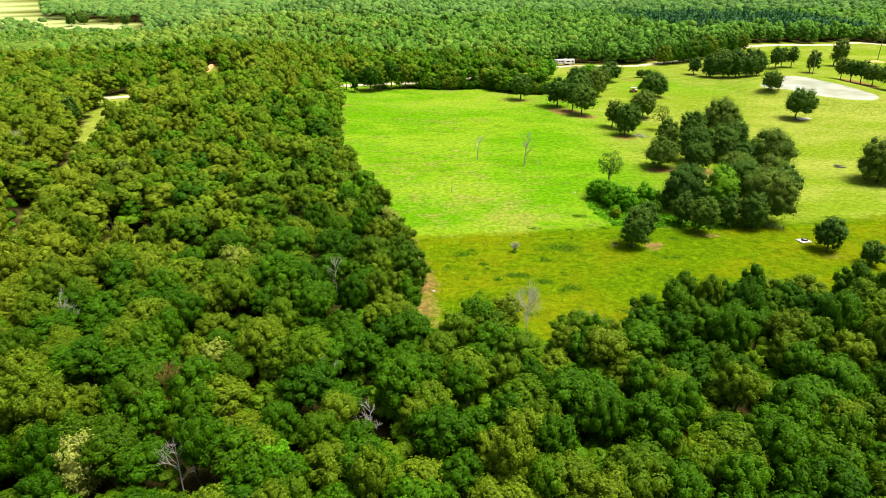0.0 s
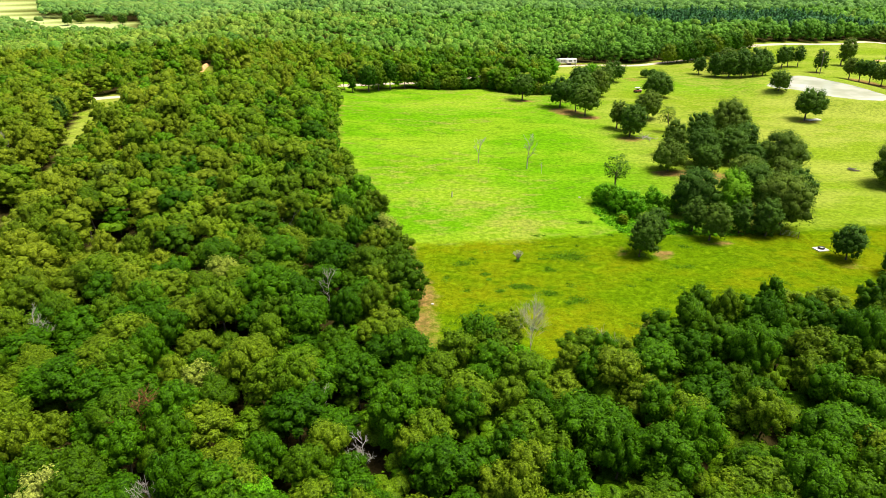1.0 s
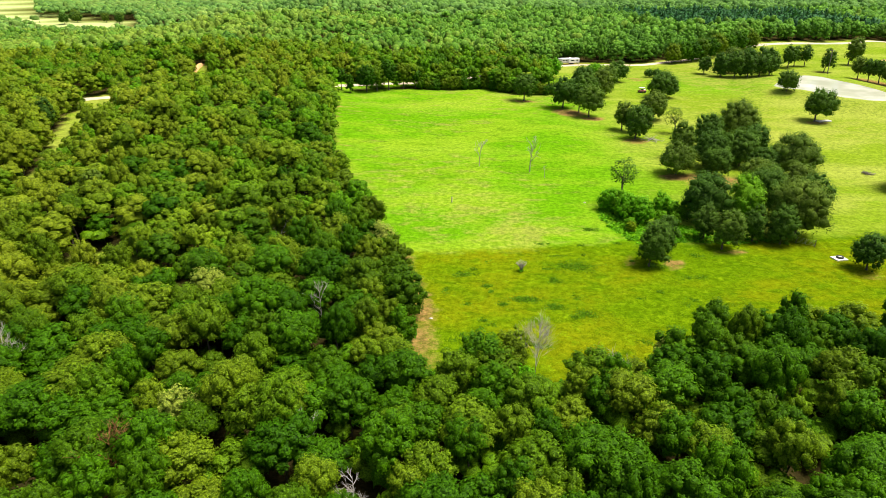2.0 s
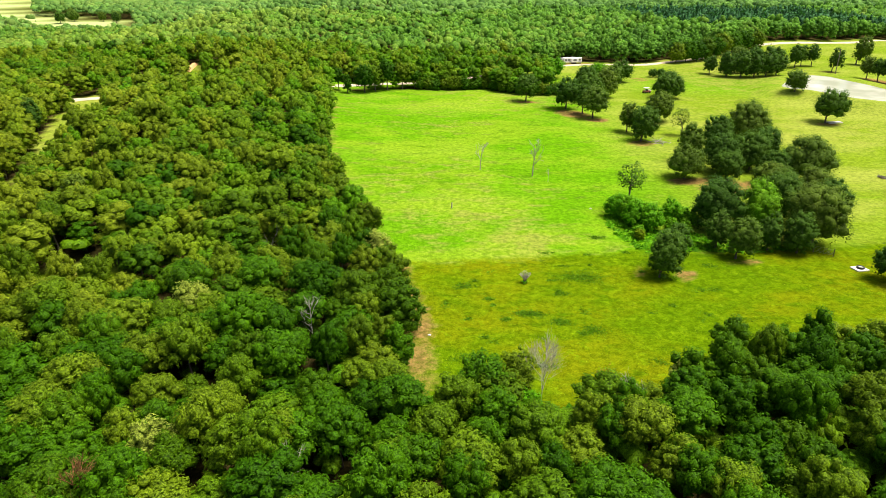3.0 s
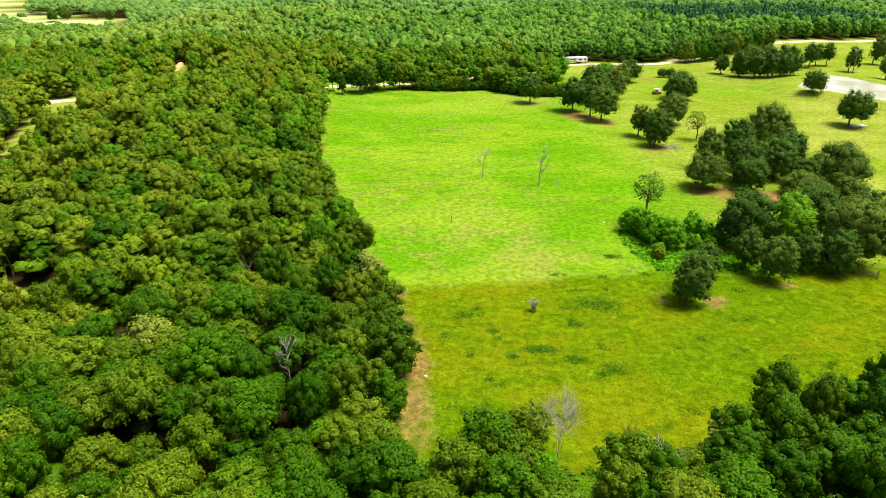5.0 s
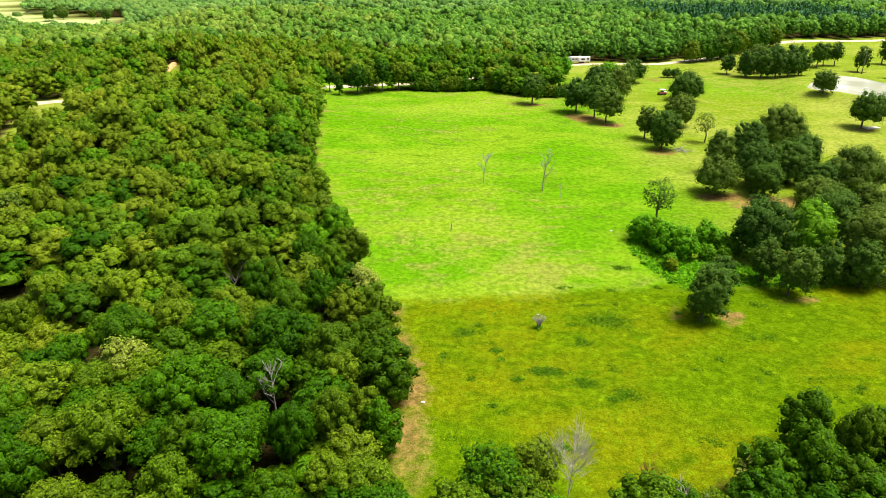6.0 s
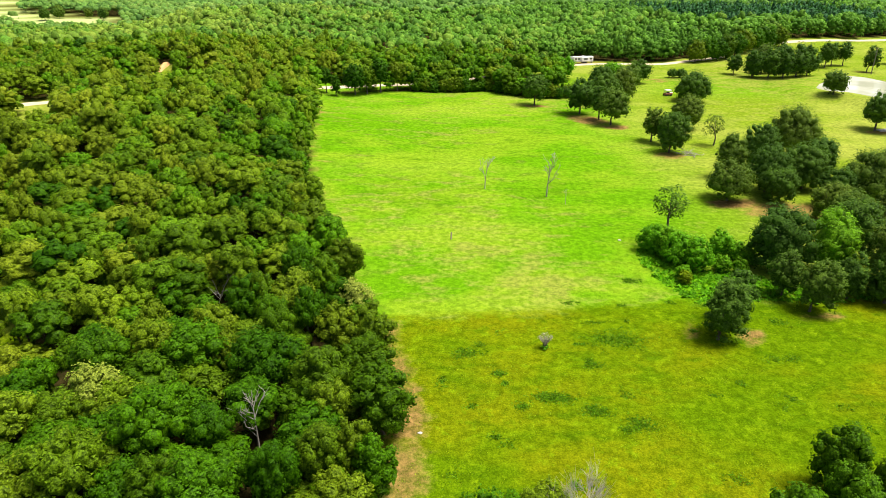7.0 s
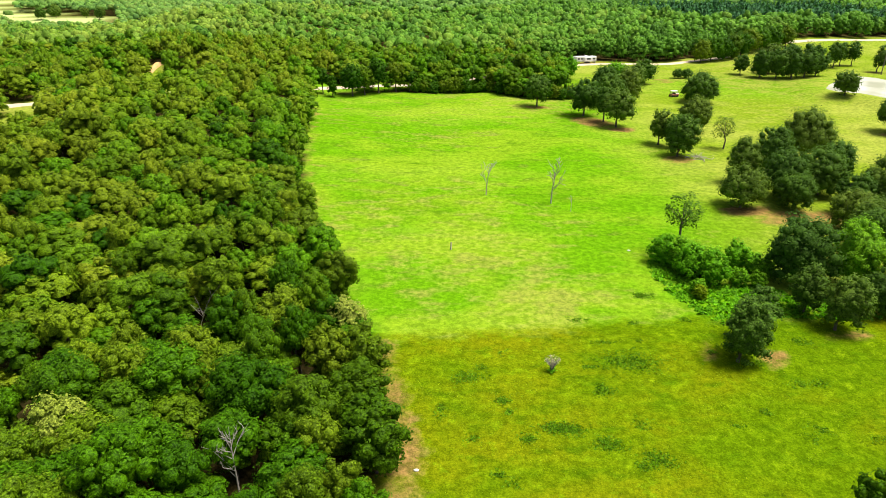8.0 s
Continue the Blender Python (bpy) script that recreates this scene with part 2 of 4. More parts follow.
def lift(x, y):
    """The height of the ground."""
    x, y = np.asarray(x, float), np.asarray(y, float)
    base = np.interp(y, [-300, 60, 330, 460, 3000, 6000], [-6.9, -1.5, 10.1, 16.9, 62.6, 80.0])
    base = base + 4.5 * step(0, 80, -x) * step(85, 165, y) * (1 - 0.8 * step(115, 190, -x) * step(215, 270, y))
    w = step(110, 230, -x) * step(230, 380, y)
    base = base * (1 - w) + np.interp(y, [230, 300, 380, 470, 550, 590, 750, 1000, 1150, 4000], [6.5, 7.0, 5.0, 0.0, 1.5, 10.5, 12.0, 13.5, 16, 120]) * w - 11.0 * np.exp(-((y - 490) / 62) ** 2) * (1 - w) * step(-80, 10, -x)
    base = base + 5.0 * step(0.0, 0.9, ellipse(x, y, -88, 246, 26, 20))
    base = base + 3.5 * step(0.0, 1.0, ellipse(x, y, -85, 385, 95, 60)) - 5.0 * step(0.0, 0.8, ellipse(x, y, -12, 425, 75, 26, -28)) - 3.0 * step(0.0, 0.8, ellipse(x, y, -132, 262, 42, 40))
    base = base + 4.0 * step(0.0, 1.0, ellipse(x, y, 170, 390, 120, 60))
    base = base + 0.25 * np.sin(x * 0.11 + 1.3) * np.sin(y * 0.09) * step(70, 100, y)
    gap, inside = outline_gap(x, y, POND)
    bank = np.where(inside, WATER_LEVEL + 0.05 - 0.2 * np.minimum(gap, 6), WATER_LEVEL + 0.1 + 0.35 * step(0, 3, gap))
    hold = np.where(inside, 1.0, 1 - step(2.5, 15, gap))
    return base * (1 - hold) + bank * hold


def height(x, y):
    return float(lift(x, y))


# ---- mesh helpers ----
def mesh_of(name, verts, faces, material, tint=None, smooth=False, olive=None, normals=None):
    """A mesh from arrays: verts (n, 3), faces (m, 3) or (m, 4), and its shading normals if given."""
    me = bpy.data.meshes.new(name)
    verts, faces = np.asarray(verts, np.float32), np.asarray(faces, np.int32)
    k = faces.shape[1]
    me.vertices.add(len(verts))
    me.vertices.foreach_set("co", verts.ravel())
    me.loops.add(faces.size)
    me.loops.foreach_set("vertex_index", faces.ravel())
    me.polygons.add(len(faces))
    me.polygons.foreach_set("loop_start", np.arange(0, faces.size, k, dtype=np.int32))
    if tint is not None:
        me.attributes.new("tint", "FLOAT", "POINT").data.foreach_set("value", np.asarray(tint, np.float32))
    if olive is not None:
        me.attributes.new("olive", "FLOAT", "POINT").data.foreach_set("value", np.asarray(olive, np.float32))
    me.materials.append(material)
    me.update(calc_edges=True)
    if smooth:
        me.polygons.foreach_set("use_smooth", np.ones(len(faces), bool))
    if normals is not None:
        me.normals_split_custom_set_from_vertices(np.asarray(normals, np.float32))
    return me


def thing(name, x, y, z, label, category, group="", kind="", turn=0.0):
    ob = new(name)
    ob.empty_display_size = 0.3
    ob.matrix_world = pose(x, y, z, 0, 0, turn)
    return tagged(ob, label, category, group, kind)


def part_mesh(name, me, parent, label="", m=None):
    ob = new(name, me)
    ob.parent = parent
    if m is not None:
        ob.matrix_basis = m
    return tagged(ob, label)


def part(name, bm, material, parent, label="", smooth=False):
    me = bpy.data.meshes.new(name)
    bm.to_mesh(me)
    bm.free()
    me.materials.append(material)
    if smooth:
        me.polygons.foreach_set("use_smooth", np.ones(len(me.polygons), bool))
    return part_mesh(name, me, parent, label)


def box(bm, x0, x1, y0, y1, z0, z1, bevel=0.0):
    made = bmesh.ops.create_cube(bm, size=1.0, matrix=Matrix.Translation(((x0 + x1) / 2, (y0 + y1) / 2, (z0 + z1) / 2)) @ Matrix.Diagonal((x1 - x0, y1 - y0, z1 - z0, 1)))
    if bevel:
        edges = list({e for v in made["verts"] for e in v.link_edges})
        bmesh.ops.bevel(bm, geom=edges, offset=bevel, segments=2, affect="EDGES", profile=0.5)
    return bm


def ring_tube(points, radii, sides=6):
    """A tapered tube along points: verts and quads."""
    pts = np.asarray(points, float)
    verts, faces = [], []
    for i, p in enumerate(pts):
        d = pts[min(i + 1, len(pts) - 1)] - pts[max(i - 1, 0)]
        d = d / (np.linalg.norm(d) + 1e-9)
        a = np.cross(d, (0.31, 0.95, 0.12))
        a /= np.linalg.norm(a) + 1e-9
        b = np.cross(d, a)
        for k in range(sides):
            w = 2 * math.pi * k / sides
            verts.append(p + radii[i] * (math.cos(w) * a + math.sin(w) * b))
    for i in range(len(pts) - 1):
        for k in range(sides):
            j = (k + 1) % sides
            faces.append((i * sides + k, i * sides + j, (i + 1) * sides + j, (i + 1) * sides + k))
    return np.array(verts), np.array(faces)


def joined(pieces):
    """Several (verts, faces) as one."""
    vs, fs, base = [], [], 0
    for v, f in pieces:
        vs.append(v)
        fs.append(np.asarray(f) + base)
        base += len(v)
    return np.concatenate(vs), np.concatenate(fs)


# ---- leaves and crowns ----
def sphere_points(rng, count, low=-1.0):
    z = 1 - (np.arange(count) + 0.5) / count * (1 - low)
    a = np.arange(count) * 2.39996 + rng.uniform(0, 6.28)
    r = np.sqrt(np.maximum(0, 1 - z * z))
    return np.stack([r * np.cos(a), r * np.sin(a), z], -1)


def leaf_sprays(rng, centres, normals, size, wild=0.30):
    """Leaf sprays, a triangle each."""
    n = len(centres)
    nn = normals + rng.normal(0, wild, (n, 3))
    nn /= np.linalg.norm(nn, axis=1, keepdims=True) + 1e-9
    a = np.cross(nn, rng.normal(0, 1, (n, 3)))
    a /= np.linalg.norm(a, axis=1, keepdims=True) + 1e-9
    b = np.cross(nn, a)
    s = size * rng.uniform(0.65, 1.35, (n, 1))
    v = np.stack([centres + a * s * 0.75, centres - a * s * 0.4 + b * s * 0.5, centres - a * s * 0.4 - b * s * 0.5], 1)
    return v.reshape(-1, 3), np.arange(3 * n).reshape(n, 3)


def ball(radius, detail):
    bm = bmesh.new()
    if detail:
        bmesh.ops.create_icosphere(bm, subdivisions=max(detail, 1), radius=radius)
    else:
        bmesh.ops.create_cube(bm, size=radius * 1.3)
        bmesh.ops.triangulate(bm, faces=bm.faces[:])
    bm.verts.index_update()
    v = np.array([q.co[:] for q in bm.verts])
    f = np.array([[q.index for q in t.verts] for t in bm.faces])
    bm.free()
    return v, f


def dome():
    """A small round cap, open below: verts and triangles."""
    v = [(0, 0, 1.0)]
    for r, z, turn in ((0.72, 0.70, 0.0), (1.0, 0.0, 0.5)):
        v += [(r * math.cos((k + turn) * math.pi / 3), r * math.sin((k + turn) * math.pi / 3), z) for k in range(6)]
    f = [(0, 1 + k, 1 + (k + 1) % 6) for k in range(6)]
    for k in range(6):
        f += [(1 + k, 7 + k, 1 + (k + 1) % 6), (7 + k, 7 + (k + 1) % 6, 1 + (k + 1) % 6)]
    return np.array(v), np.array(f)


DOME = dome()


def crown(seed, clumps, leaves, size, low=-0.45, clump=0.26, reach=0.72, tall=1.0, heart=0.56, fine=True, ragged=0.06, knots=True):
    """A crown about 1 in radius, to be stretched upwards by tall: many clumps of leaf sprays, each round a knot of inner leaves, on a dark heart.
    Returns verts, faces and normals; the sprays are shaded like the clump that they cover."""
    rng = np.random.default_rng(seed)
    mids = sphere_points(rng, clumps, low) * rng.uniform(reach - 0.13, reach + 0.09, (clumps, 1)) + rng.normal(0, 0.05, (clumps, 3))
    mids = mids * (1, 1, tall)
    sizes = clump * rng.uniform(0.6, 1.35, clumps)
    pick = rng.choice(clumps, leaves, p=sizes ** 2 / (sizes ** 2).sum())
    out = mids / (np.linalg.norm(mids, axis=1, keepdims=True) + 1e-6)
    d = rng.normal(0, 1, (leaves, 3)) + 0.75 * out[pick] + (0, 0, 0.75)
    d /= np.linalg.norm(d, axis=1, keepdims=True) + 1e-9
    p = mids[pick] + d * sizes[pick, None] * (rng.uniform(0.84, 1.12, (leaves, 1)) + np.abs(rng.normal(0, ragged, (leaves, 1))))
    v, f = leaf_sprays(rng, p, d + (0, 0, 0.7), size, 0.4)
    flat = np.cross(v[1::3] - v[::3], v[2::3] - v[::3])
    flat /= np.linalg.norm(flat, axis=1, keepdims=True) + 1e-9
    soft = [np.repeat(d + 0.25 * out[pick] + 0.55 * flat, 3, 0)]
    knot = ball(1.0, 1) if fine else DOME
    pieces = [(v, f)]
    for c, r in zip(mids, sizes) if knots else ():
        kv = knot[0] * rng.uniform(0.85, 1.15, (len(knot[0]), 1))
        pieces.append((kv * r * ((0.86 - 0.5 * ragged) if fine else 0.95) + c, knot[1]))
        soft.append(kv + 0.25 * c)
    if heart:
        kv, kf = (ball(heart, 2) if fine else (DOME[0] * heart, DOME[1]))
        pieces.append((kv * (1, 1, tall) - (0, 0, 0.06), kf))
        soft.append(kv)
    v, f = joined(pieces)
    soft = np.concatenate(soft)
    return v / (1.0, 1.0, tall), f, soft / (np.linalg.norm(soft, axis=1, keepdims=True) + 1e-9)


def pine_crown(seed, tiers, per, size):
    """A conifer's crown about 1 in radius and 2 high: drooping tiers that narrow to a tip."""
    rng = np.random.default_rng(seed)
    spots, ways = [], []
    for i in range(tiers):
        h = i / tiers
        count = max(3, int(per * (1 - h) + 2))
        a = rng.uniform(0, 6.28, count)
        r = (1.02 - h) * rng.uniform(0.55, 1.0, count)
        spots.append(np.stack([r * np.cos(a), r * np.sin(a), -0.9 + 1.9 * h + rng.normal(0, 0.05, count)], -1))
        ways.append(np.stack([np.cos(a), np.sin(a), np.full(count, 0.8)], -1))
    v, f = leaf_sprays(rng, np.concatenate(spots), np.concatenate(ways), size, 0.35)
    hv, hf = ball(0.6, 1)
    hv = hv * np.array([1, 1, 1.25]) * np.clip(0.95 - 0.55 * (hv[:, 2:3] + 0.3), 0.25, 1.2)
    v, f = joined([(v, f), (hv - [0, 0, 0.1], hf)])
    n = v * (1, 1, 0.3) + (0, 0, 0.35)
    return v, f, n / (np.linalg.norm(n, axis=1, keepdims=True) + 1e-9)


# ---- what grows where ----
FIELD_EDGE = ([40, 60, 76, 91, 109, 126, 142, 170, 216, 234, 247, 300], [-2, -3.5, -4.0, -4.6, -9.2, -15.5, -21, -28.5, -36, -38.5, -42, -60])  # y, x
FRONT_EDGE = ([-10, -3, 12, 16, 22, 28, 33, 38, 47, 61, 75, 90, 140], [74.5, 72.0, 71, 71, 73.5, 78.0, 82.0, 81.5, 82.5, 81.5, 78, 75, 73])  # x, y
DEAD_SPOTS = [(11.2, 73.4), (19.3, 69.6), (-16.2, 84.6), (-7.4, 51.6), (-50, 71.8), (-30, 56), (-25, 46), (-13.5, 60.5), (4.6, 72.8), (8.6, 74.6), (-32.5, 88), (-26.5, 62.5), (-34.5, 46), (26, 73.5), (-15.4, 46), (-9.7, 105.5)]
CUT = [(-70, 88), (-78, 110), (-86, 146), (-92, 161), (-105, 200), (-108, 209)]


def road_line():
    """The middle of the gravel road, smoothed."""
    pts = np.array(ROAD, float)
    out = []
    for i in range(1, len(pts) - 2):
        p0, p1, p2, p3 = pts[i - 1:i + 3]
        for t in np.linspace(0, 1, 8, endpoint=False):
            out.append(0.5 * (2 * p1 + (p2 - p0) * t + (2 * p0 - 5 * p1 + 4 * p2 - p3) * t * t + (3 * p1 - p0 - 3 * p2 + p3) * t ** 3))
    return np.array(out)


ROAD_MID = road_line()
ROAD_COARSE = ROAD_MID[::4]


def valley_field(x, y):
    s = x / np.maximum(y, 1)
    one = (y > 582) & (s < -0.60)
    two = (y > 558) & (y < 690) & (s < -0.455) & (s > -0.605) & ~((y > 650) & (s > -0.52))
    return one | two


def woods(x, y, gaps=True):
    """Whether a place lies in the closed forest."""
    left = (x < np.interp(y, *FIELD_EDGE) - 0.1) & (y < 300)
    front = y < np.interp(x, *FRONT_EDGE) - 0.3
    ry = np.interp(x, ROAD_MID[:, 0], ROAD_MID[:, 1])
    beyond = (y > ry + 4) & ((x > 44) | (y > 255))
    strip = (x > -33) & (x < 42) & (y < ry - 3) & (y > np.interp(x, [-33, -18, -5, 15, 25, 42], [240, 249, 252, 254, 245, 244]))
    inside = left | front | beyond | strip
    gap, _ = outline_gap(x, y, ROAD_COARSE, False)
    open_road = (gap < 3.6)
    cut, _ = outline_gap(x, y, CUT, False)
    clear = (ellipse(x, y, -56, 102, 8, 6.5, 5) > 0) | (ellipse(x, y, -26.5, 107.5, 5.2, 3.4, 15) > 0) | (cut < np.interp(y, [100, 150, 175], [2.8, 3.6, 5.2])) | (ellipse(x, y, -99, 188, 7.5, 21, 26) > 0)
    clear |= (ellipse(x, y, -85, 236, 3.6, 13.0, 18) > 0) | (ellipse(x, y, -79, 222, 4.0, 11, 18) > 0) | (ellipse(x, y, 45, 296, 9, 6) > 0)
    clear |= (x > 50) & (x < 72) & (y > 300) & (y < 313.5)
    clear |= (ellipse(x, y, 122, 334, 6, 7) > 0)
    for dx, dy in DEAD_SPOTS if gaps else ():
        clear |= (x - dx) ** 2 + (y - dy) ** 2 < 2.6
    return inside & ~open_road & ~clear & ~valley_field(x, y)


def scatter(rng, x0, x1, y0, y1, spacing, jitter=0.33):
    """A shaken triangular lattice."""
    rows = np.arange(y0, y1, spacing * 0.866)
    out = []
    for i, y in enumerate(rows):
        xs = np.arange(x0 + (i % 2) * spacing * 0.5, x1, spacing)
        out.append(np.stack([xs, np.full(len(xs), y)], -1))
    p = np.concatenate(out)
    return p + rng.normal(0, spacing * jitter * 0.75, p.shape)


# ---- ground, road, pond ----
def stretch(a, b, fine, ends):
    """Grid lines: even between a and b, then ever wider out to the ends."""
    mid = list(np.arange(a, b + 0.01, fine))
    lo, hi, s = [a], [b], fine
    while lo[-1] > ends[0]:
        s *= 1.22
        lo.append(lo[-1] - s)
    s = fine
    while hi[-1] < ends[1]:
        s *= 1.22
        hi.append(hi[-1] + s)
    return np.array(lo[:0:-1] + mid + hi[1:])


gx, gy = stretch(-130, 262, 2.0, (-4200, 4200)), stretch(30, 400, 2.0, (-1200, 4600))
GX, GY = np.meshgrid(gx, gy)
GZ = lift(GX, GY)
nx = len(gx)
cell = (np.arange(len(gy) - 1)[:, None] * nx + np.arange(nx - 1)).ravel()
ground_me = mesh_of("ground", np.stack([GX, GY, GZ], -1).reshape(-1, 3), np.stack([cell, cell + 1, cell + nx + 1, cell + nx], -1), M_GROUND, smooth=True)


def bare_soil(x, y):
    """Where cattle and shade have worn the sward away."""
    w = np.zeros_like(x)
    for cx, cy, rx, ry, turn, amount in SOIL:
        w = np.maximum(w, amount * step(0, 0.6, ellipse(x, y, cx, cy, rx, ry, turn)))
    edge = x - np.interp(y, *FIELD_EDGE)
    w = np.maximum(w, 0.62 * (1 - step(0.8, 4.6, np.abs(edge - 1.6))) * step(70, 80, y) * (1 - step(106, 116, y)))
    return np.maximum(w, 0.42 * (1 - step(0.5, 3.5, np.abs(edge - 1.0))) * step(116, 122, y) * (1 - step(228, 236, y)))


SOIL = [
    (55, 149, 8, 4.5, 0, 0.8), (63, 146, 13, 7, 0, 0.75), (41, 213, 10, 7, -50, 0.8), (47, 205, 6, 4, 0, 0.8), (53, 180, 6, 4, 0, 0.75), (28.5, 231, 6, 3, 0, 0.75),
    (31.6, 106.8, 2.4, 2.0, 0, 0.7), (38.6, 105.6, 2.8, 2.8, 0, 0.75), (50, 109.6, 5, 2.4, 0, 0.6), (114, 201, 6, 4, 0, 0.6), (79, 272, 9, 9, 0, 0.45), (69, 101, 5, 3, 0, 0.5),
    (172, 264, 7, 16, 5, 0.85), (163, 288, 5, 4, 0, 0.6), (150, 215, 9, 3, 30, 0.45), (84, 236, 7, 4, 0, 0.3), (-57, 103, 8, 5, 0, 0.55), (122, 334, 6, 7, 0, 0.7), (60, 308, 12, 5, 10, 0.8),
]
flat_x, flat_y = GX.ravel(), GY.ravel()
lush = (1 - step(30, 62, flat_x - 0.02 * flat_y)) * (1 - step(255, 300, flat_y))
lush = lush * step(-6, 2, flat_x - np.interp(flat_y, *FIELD_EDGE))
lush = np.maximum(lush, 0.7 * step(0, 0.7, ellipse(flat_x, flat_y, 110, 262, 70, 30)))
road_gap, _ = outline_gap(flat_x, flat_y, ROAD_COARSE, False)
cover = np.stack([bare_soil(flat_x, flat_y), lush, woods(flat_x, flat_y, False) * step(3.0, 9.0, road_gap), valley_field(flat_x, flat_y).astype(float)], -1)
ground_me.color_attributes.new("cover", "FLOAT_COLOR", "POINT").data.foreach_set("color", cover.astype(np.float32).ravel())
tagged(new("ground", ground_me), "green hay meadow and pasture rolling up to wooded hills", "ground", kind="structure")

# gravel road, a crowned strip a little above the ground
tangent = np.gradient(ROAD_MID, axis=0)
tangent /= np.linalg.norm(tangent, axis=1, keepdims=True)
side = np.stack([tangent[:, 1], -tangent[:, 0]], -1)
road_rng = np.random.default_rng(3)
wide = 1.75 + road_rng.normal(0, 0.15, (len(ROAD_MID), 1))
strips = []
for off, up in ((-1.0, 0.02), (-0.8, 0.17), (0.0, 0.24), (0.8, 0.17), (1.0, 0.02)):
    p = ROAD_MID + side * wide * off
    strips.append(np.stack([p[:, 0], p[:, 1], lift(p[:, 0], p[:, 1]) + up], -1))
rv_, count = np.stack(strips, 1).reshape(-1, 3), len(ROAD_MID)
i, j = np.meshgrid(np.arange(count - 1), np.arange(4), indexing="ij")
i = (i * 5 + j).ravel()
tagged(new("road", mesh_of("road", rv_, np.stack([i, i + 5, i + 6, i + 1], -1), M_GRAVEL, smooth=True)), "pale gravel farm road winding past the meadow and woods", "road", kind="structure")

# pond
mid_pond = POND.mean(0)
bm = bmesh.new()
bm.faces.new([bm.verts.new((*(mid_pond + (p - mid_pond) * 1.05), WATER_LEVEL)) for p in POND])
bmesh.ops.triangulate(bm, faces=bm.faces[:])
water_me = bpy.data.meshes.new("water")
bm.to_mesh(water_me)
bm.free()
water_me.materials.append(M_WATER)
tagged(new("water", water_me), "still farm pond reflecting the bright sky", "pond", kind="structure")


# ---- forest ----
LEVELS = [
    [crown(100 + k, 29, 1050, 0.080, clump=0.27) for k in range(10)],
    [crown(120 + k, 20, 450, 0.112, clump=0.30, reach=0.70, fine=False) for k in range(8)],
    [crown(140 + k, 11, 115, 0.18, low=-0.2, clump=0.38, reach=0.64, fine=False) for k in range(8)],
    [crown(160 + k, 4, 17, 0.27, low=0.05, clump=0.56, reach=0.50, heart=0.0, fine=False) for k in range(8)],
    [crown(180 + k, 2, 6, 0.36, low=0.2, clump=0.74, reach=0.34, heart=0.0, fine=False) for k in range(6)],
    [crown(190 + k, 1, 3, 0.45, low=0.9, clump=0.95, reach=0.1, heart=0.0, fine=False) for k in range(4)],
]
# crowns of the trees at the wood's edge reach down to the ground
SKIRTED = [
    [crown(300 + k, 44, 1500, 0.085, low=-0.95, clump=0.26, tall=1.5) for k in range(5)],
    [crown(320 + k, 32, 700, 0.112, low=-0.95, clump=0.29, tall=1.5, fine=False) for k in range(5)],
    [crown(340 + k, 20, 190, 0.18, low=-0.95, clump=0.34, tall=1.4, fine=False) for k in range(5)],
]
PINES = [pine_crown(200 + k, 9, 9, 0.5) for k in range(4)]


def planted(spots, widths, heights, templates, rng, tints, olives, low=None):
    """Crowns on all the spots as one mesh's arrays."""
    pieces, values, warm, ways = [], [], [], []
    pick, turn, lean = rng.integers(0, len(templates), len(spots)), rng.uniform(0, 6.28, len(spots)), rng.normal(0, 0.06, (len(spots), 2))
    base = lift(spots[:, 0], spots[:, 1])
    low = np.full(len(spots), 0.3) if low is None else low
    for (x, y), z, w, h, k, a, tilt, tint, olive, full in zip(spots, base, widths, heights, pick, turn, lean, tints, olives, low):
        v, f, n = templates[k]
        c, s = math.cos(a), math.sin(a)
        q = v @ np.array([[c, s, 0], [-s, c, 0], [tilt[0], tilt[1], 1]])
        pieces.append((q * (w / 2, w / 2, h * (0.35 + 0.14 * full)) + (x, y, z + h * (0.65 - 0.14 * full)), f))
        values.append(np.full(len(v), tint))
        warm.append(np.full(len(v), olive))
        n = n @ np.array([[c, s, 0], [-s, c, 0], [0, 0, 1]]) / (w / 2, w / 2, h * 0.45)
        ways.append(n / (np.linalg.norm(n, axis=1, keepdims=True) + 1e-9))
    v, f = joined(pieces)
    return v, f, np.concatenate(values), np.concatenate(warm), np.concatenate(ways)


def canopy(arrays, material, parent):
    v, f, tints, olives, ways = arrays
    tagged(part_mesh("canopy", mesh_of("canopy", v, f, material, tints, True, olives, ways), parent), kind="stuff")


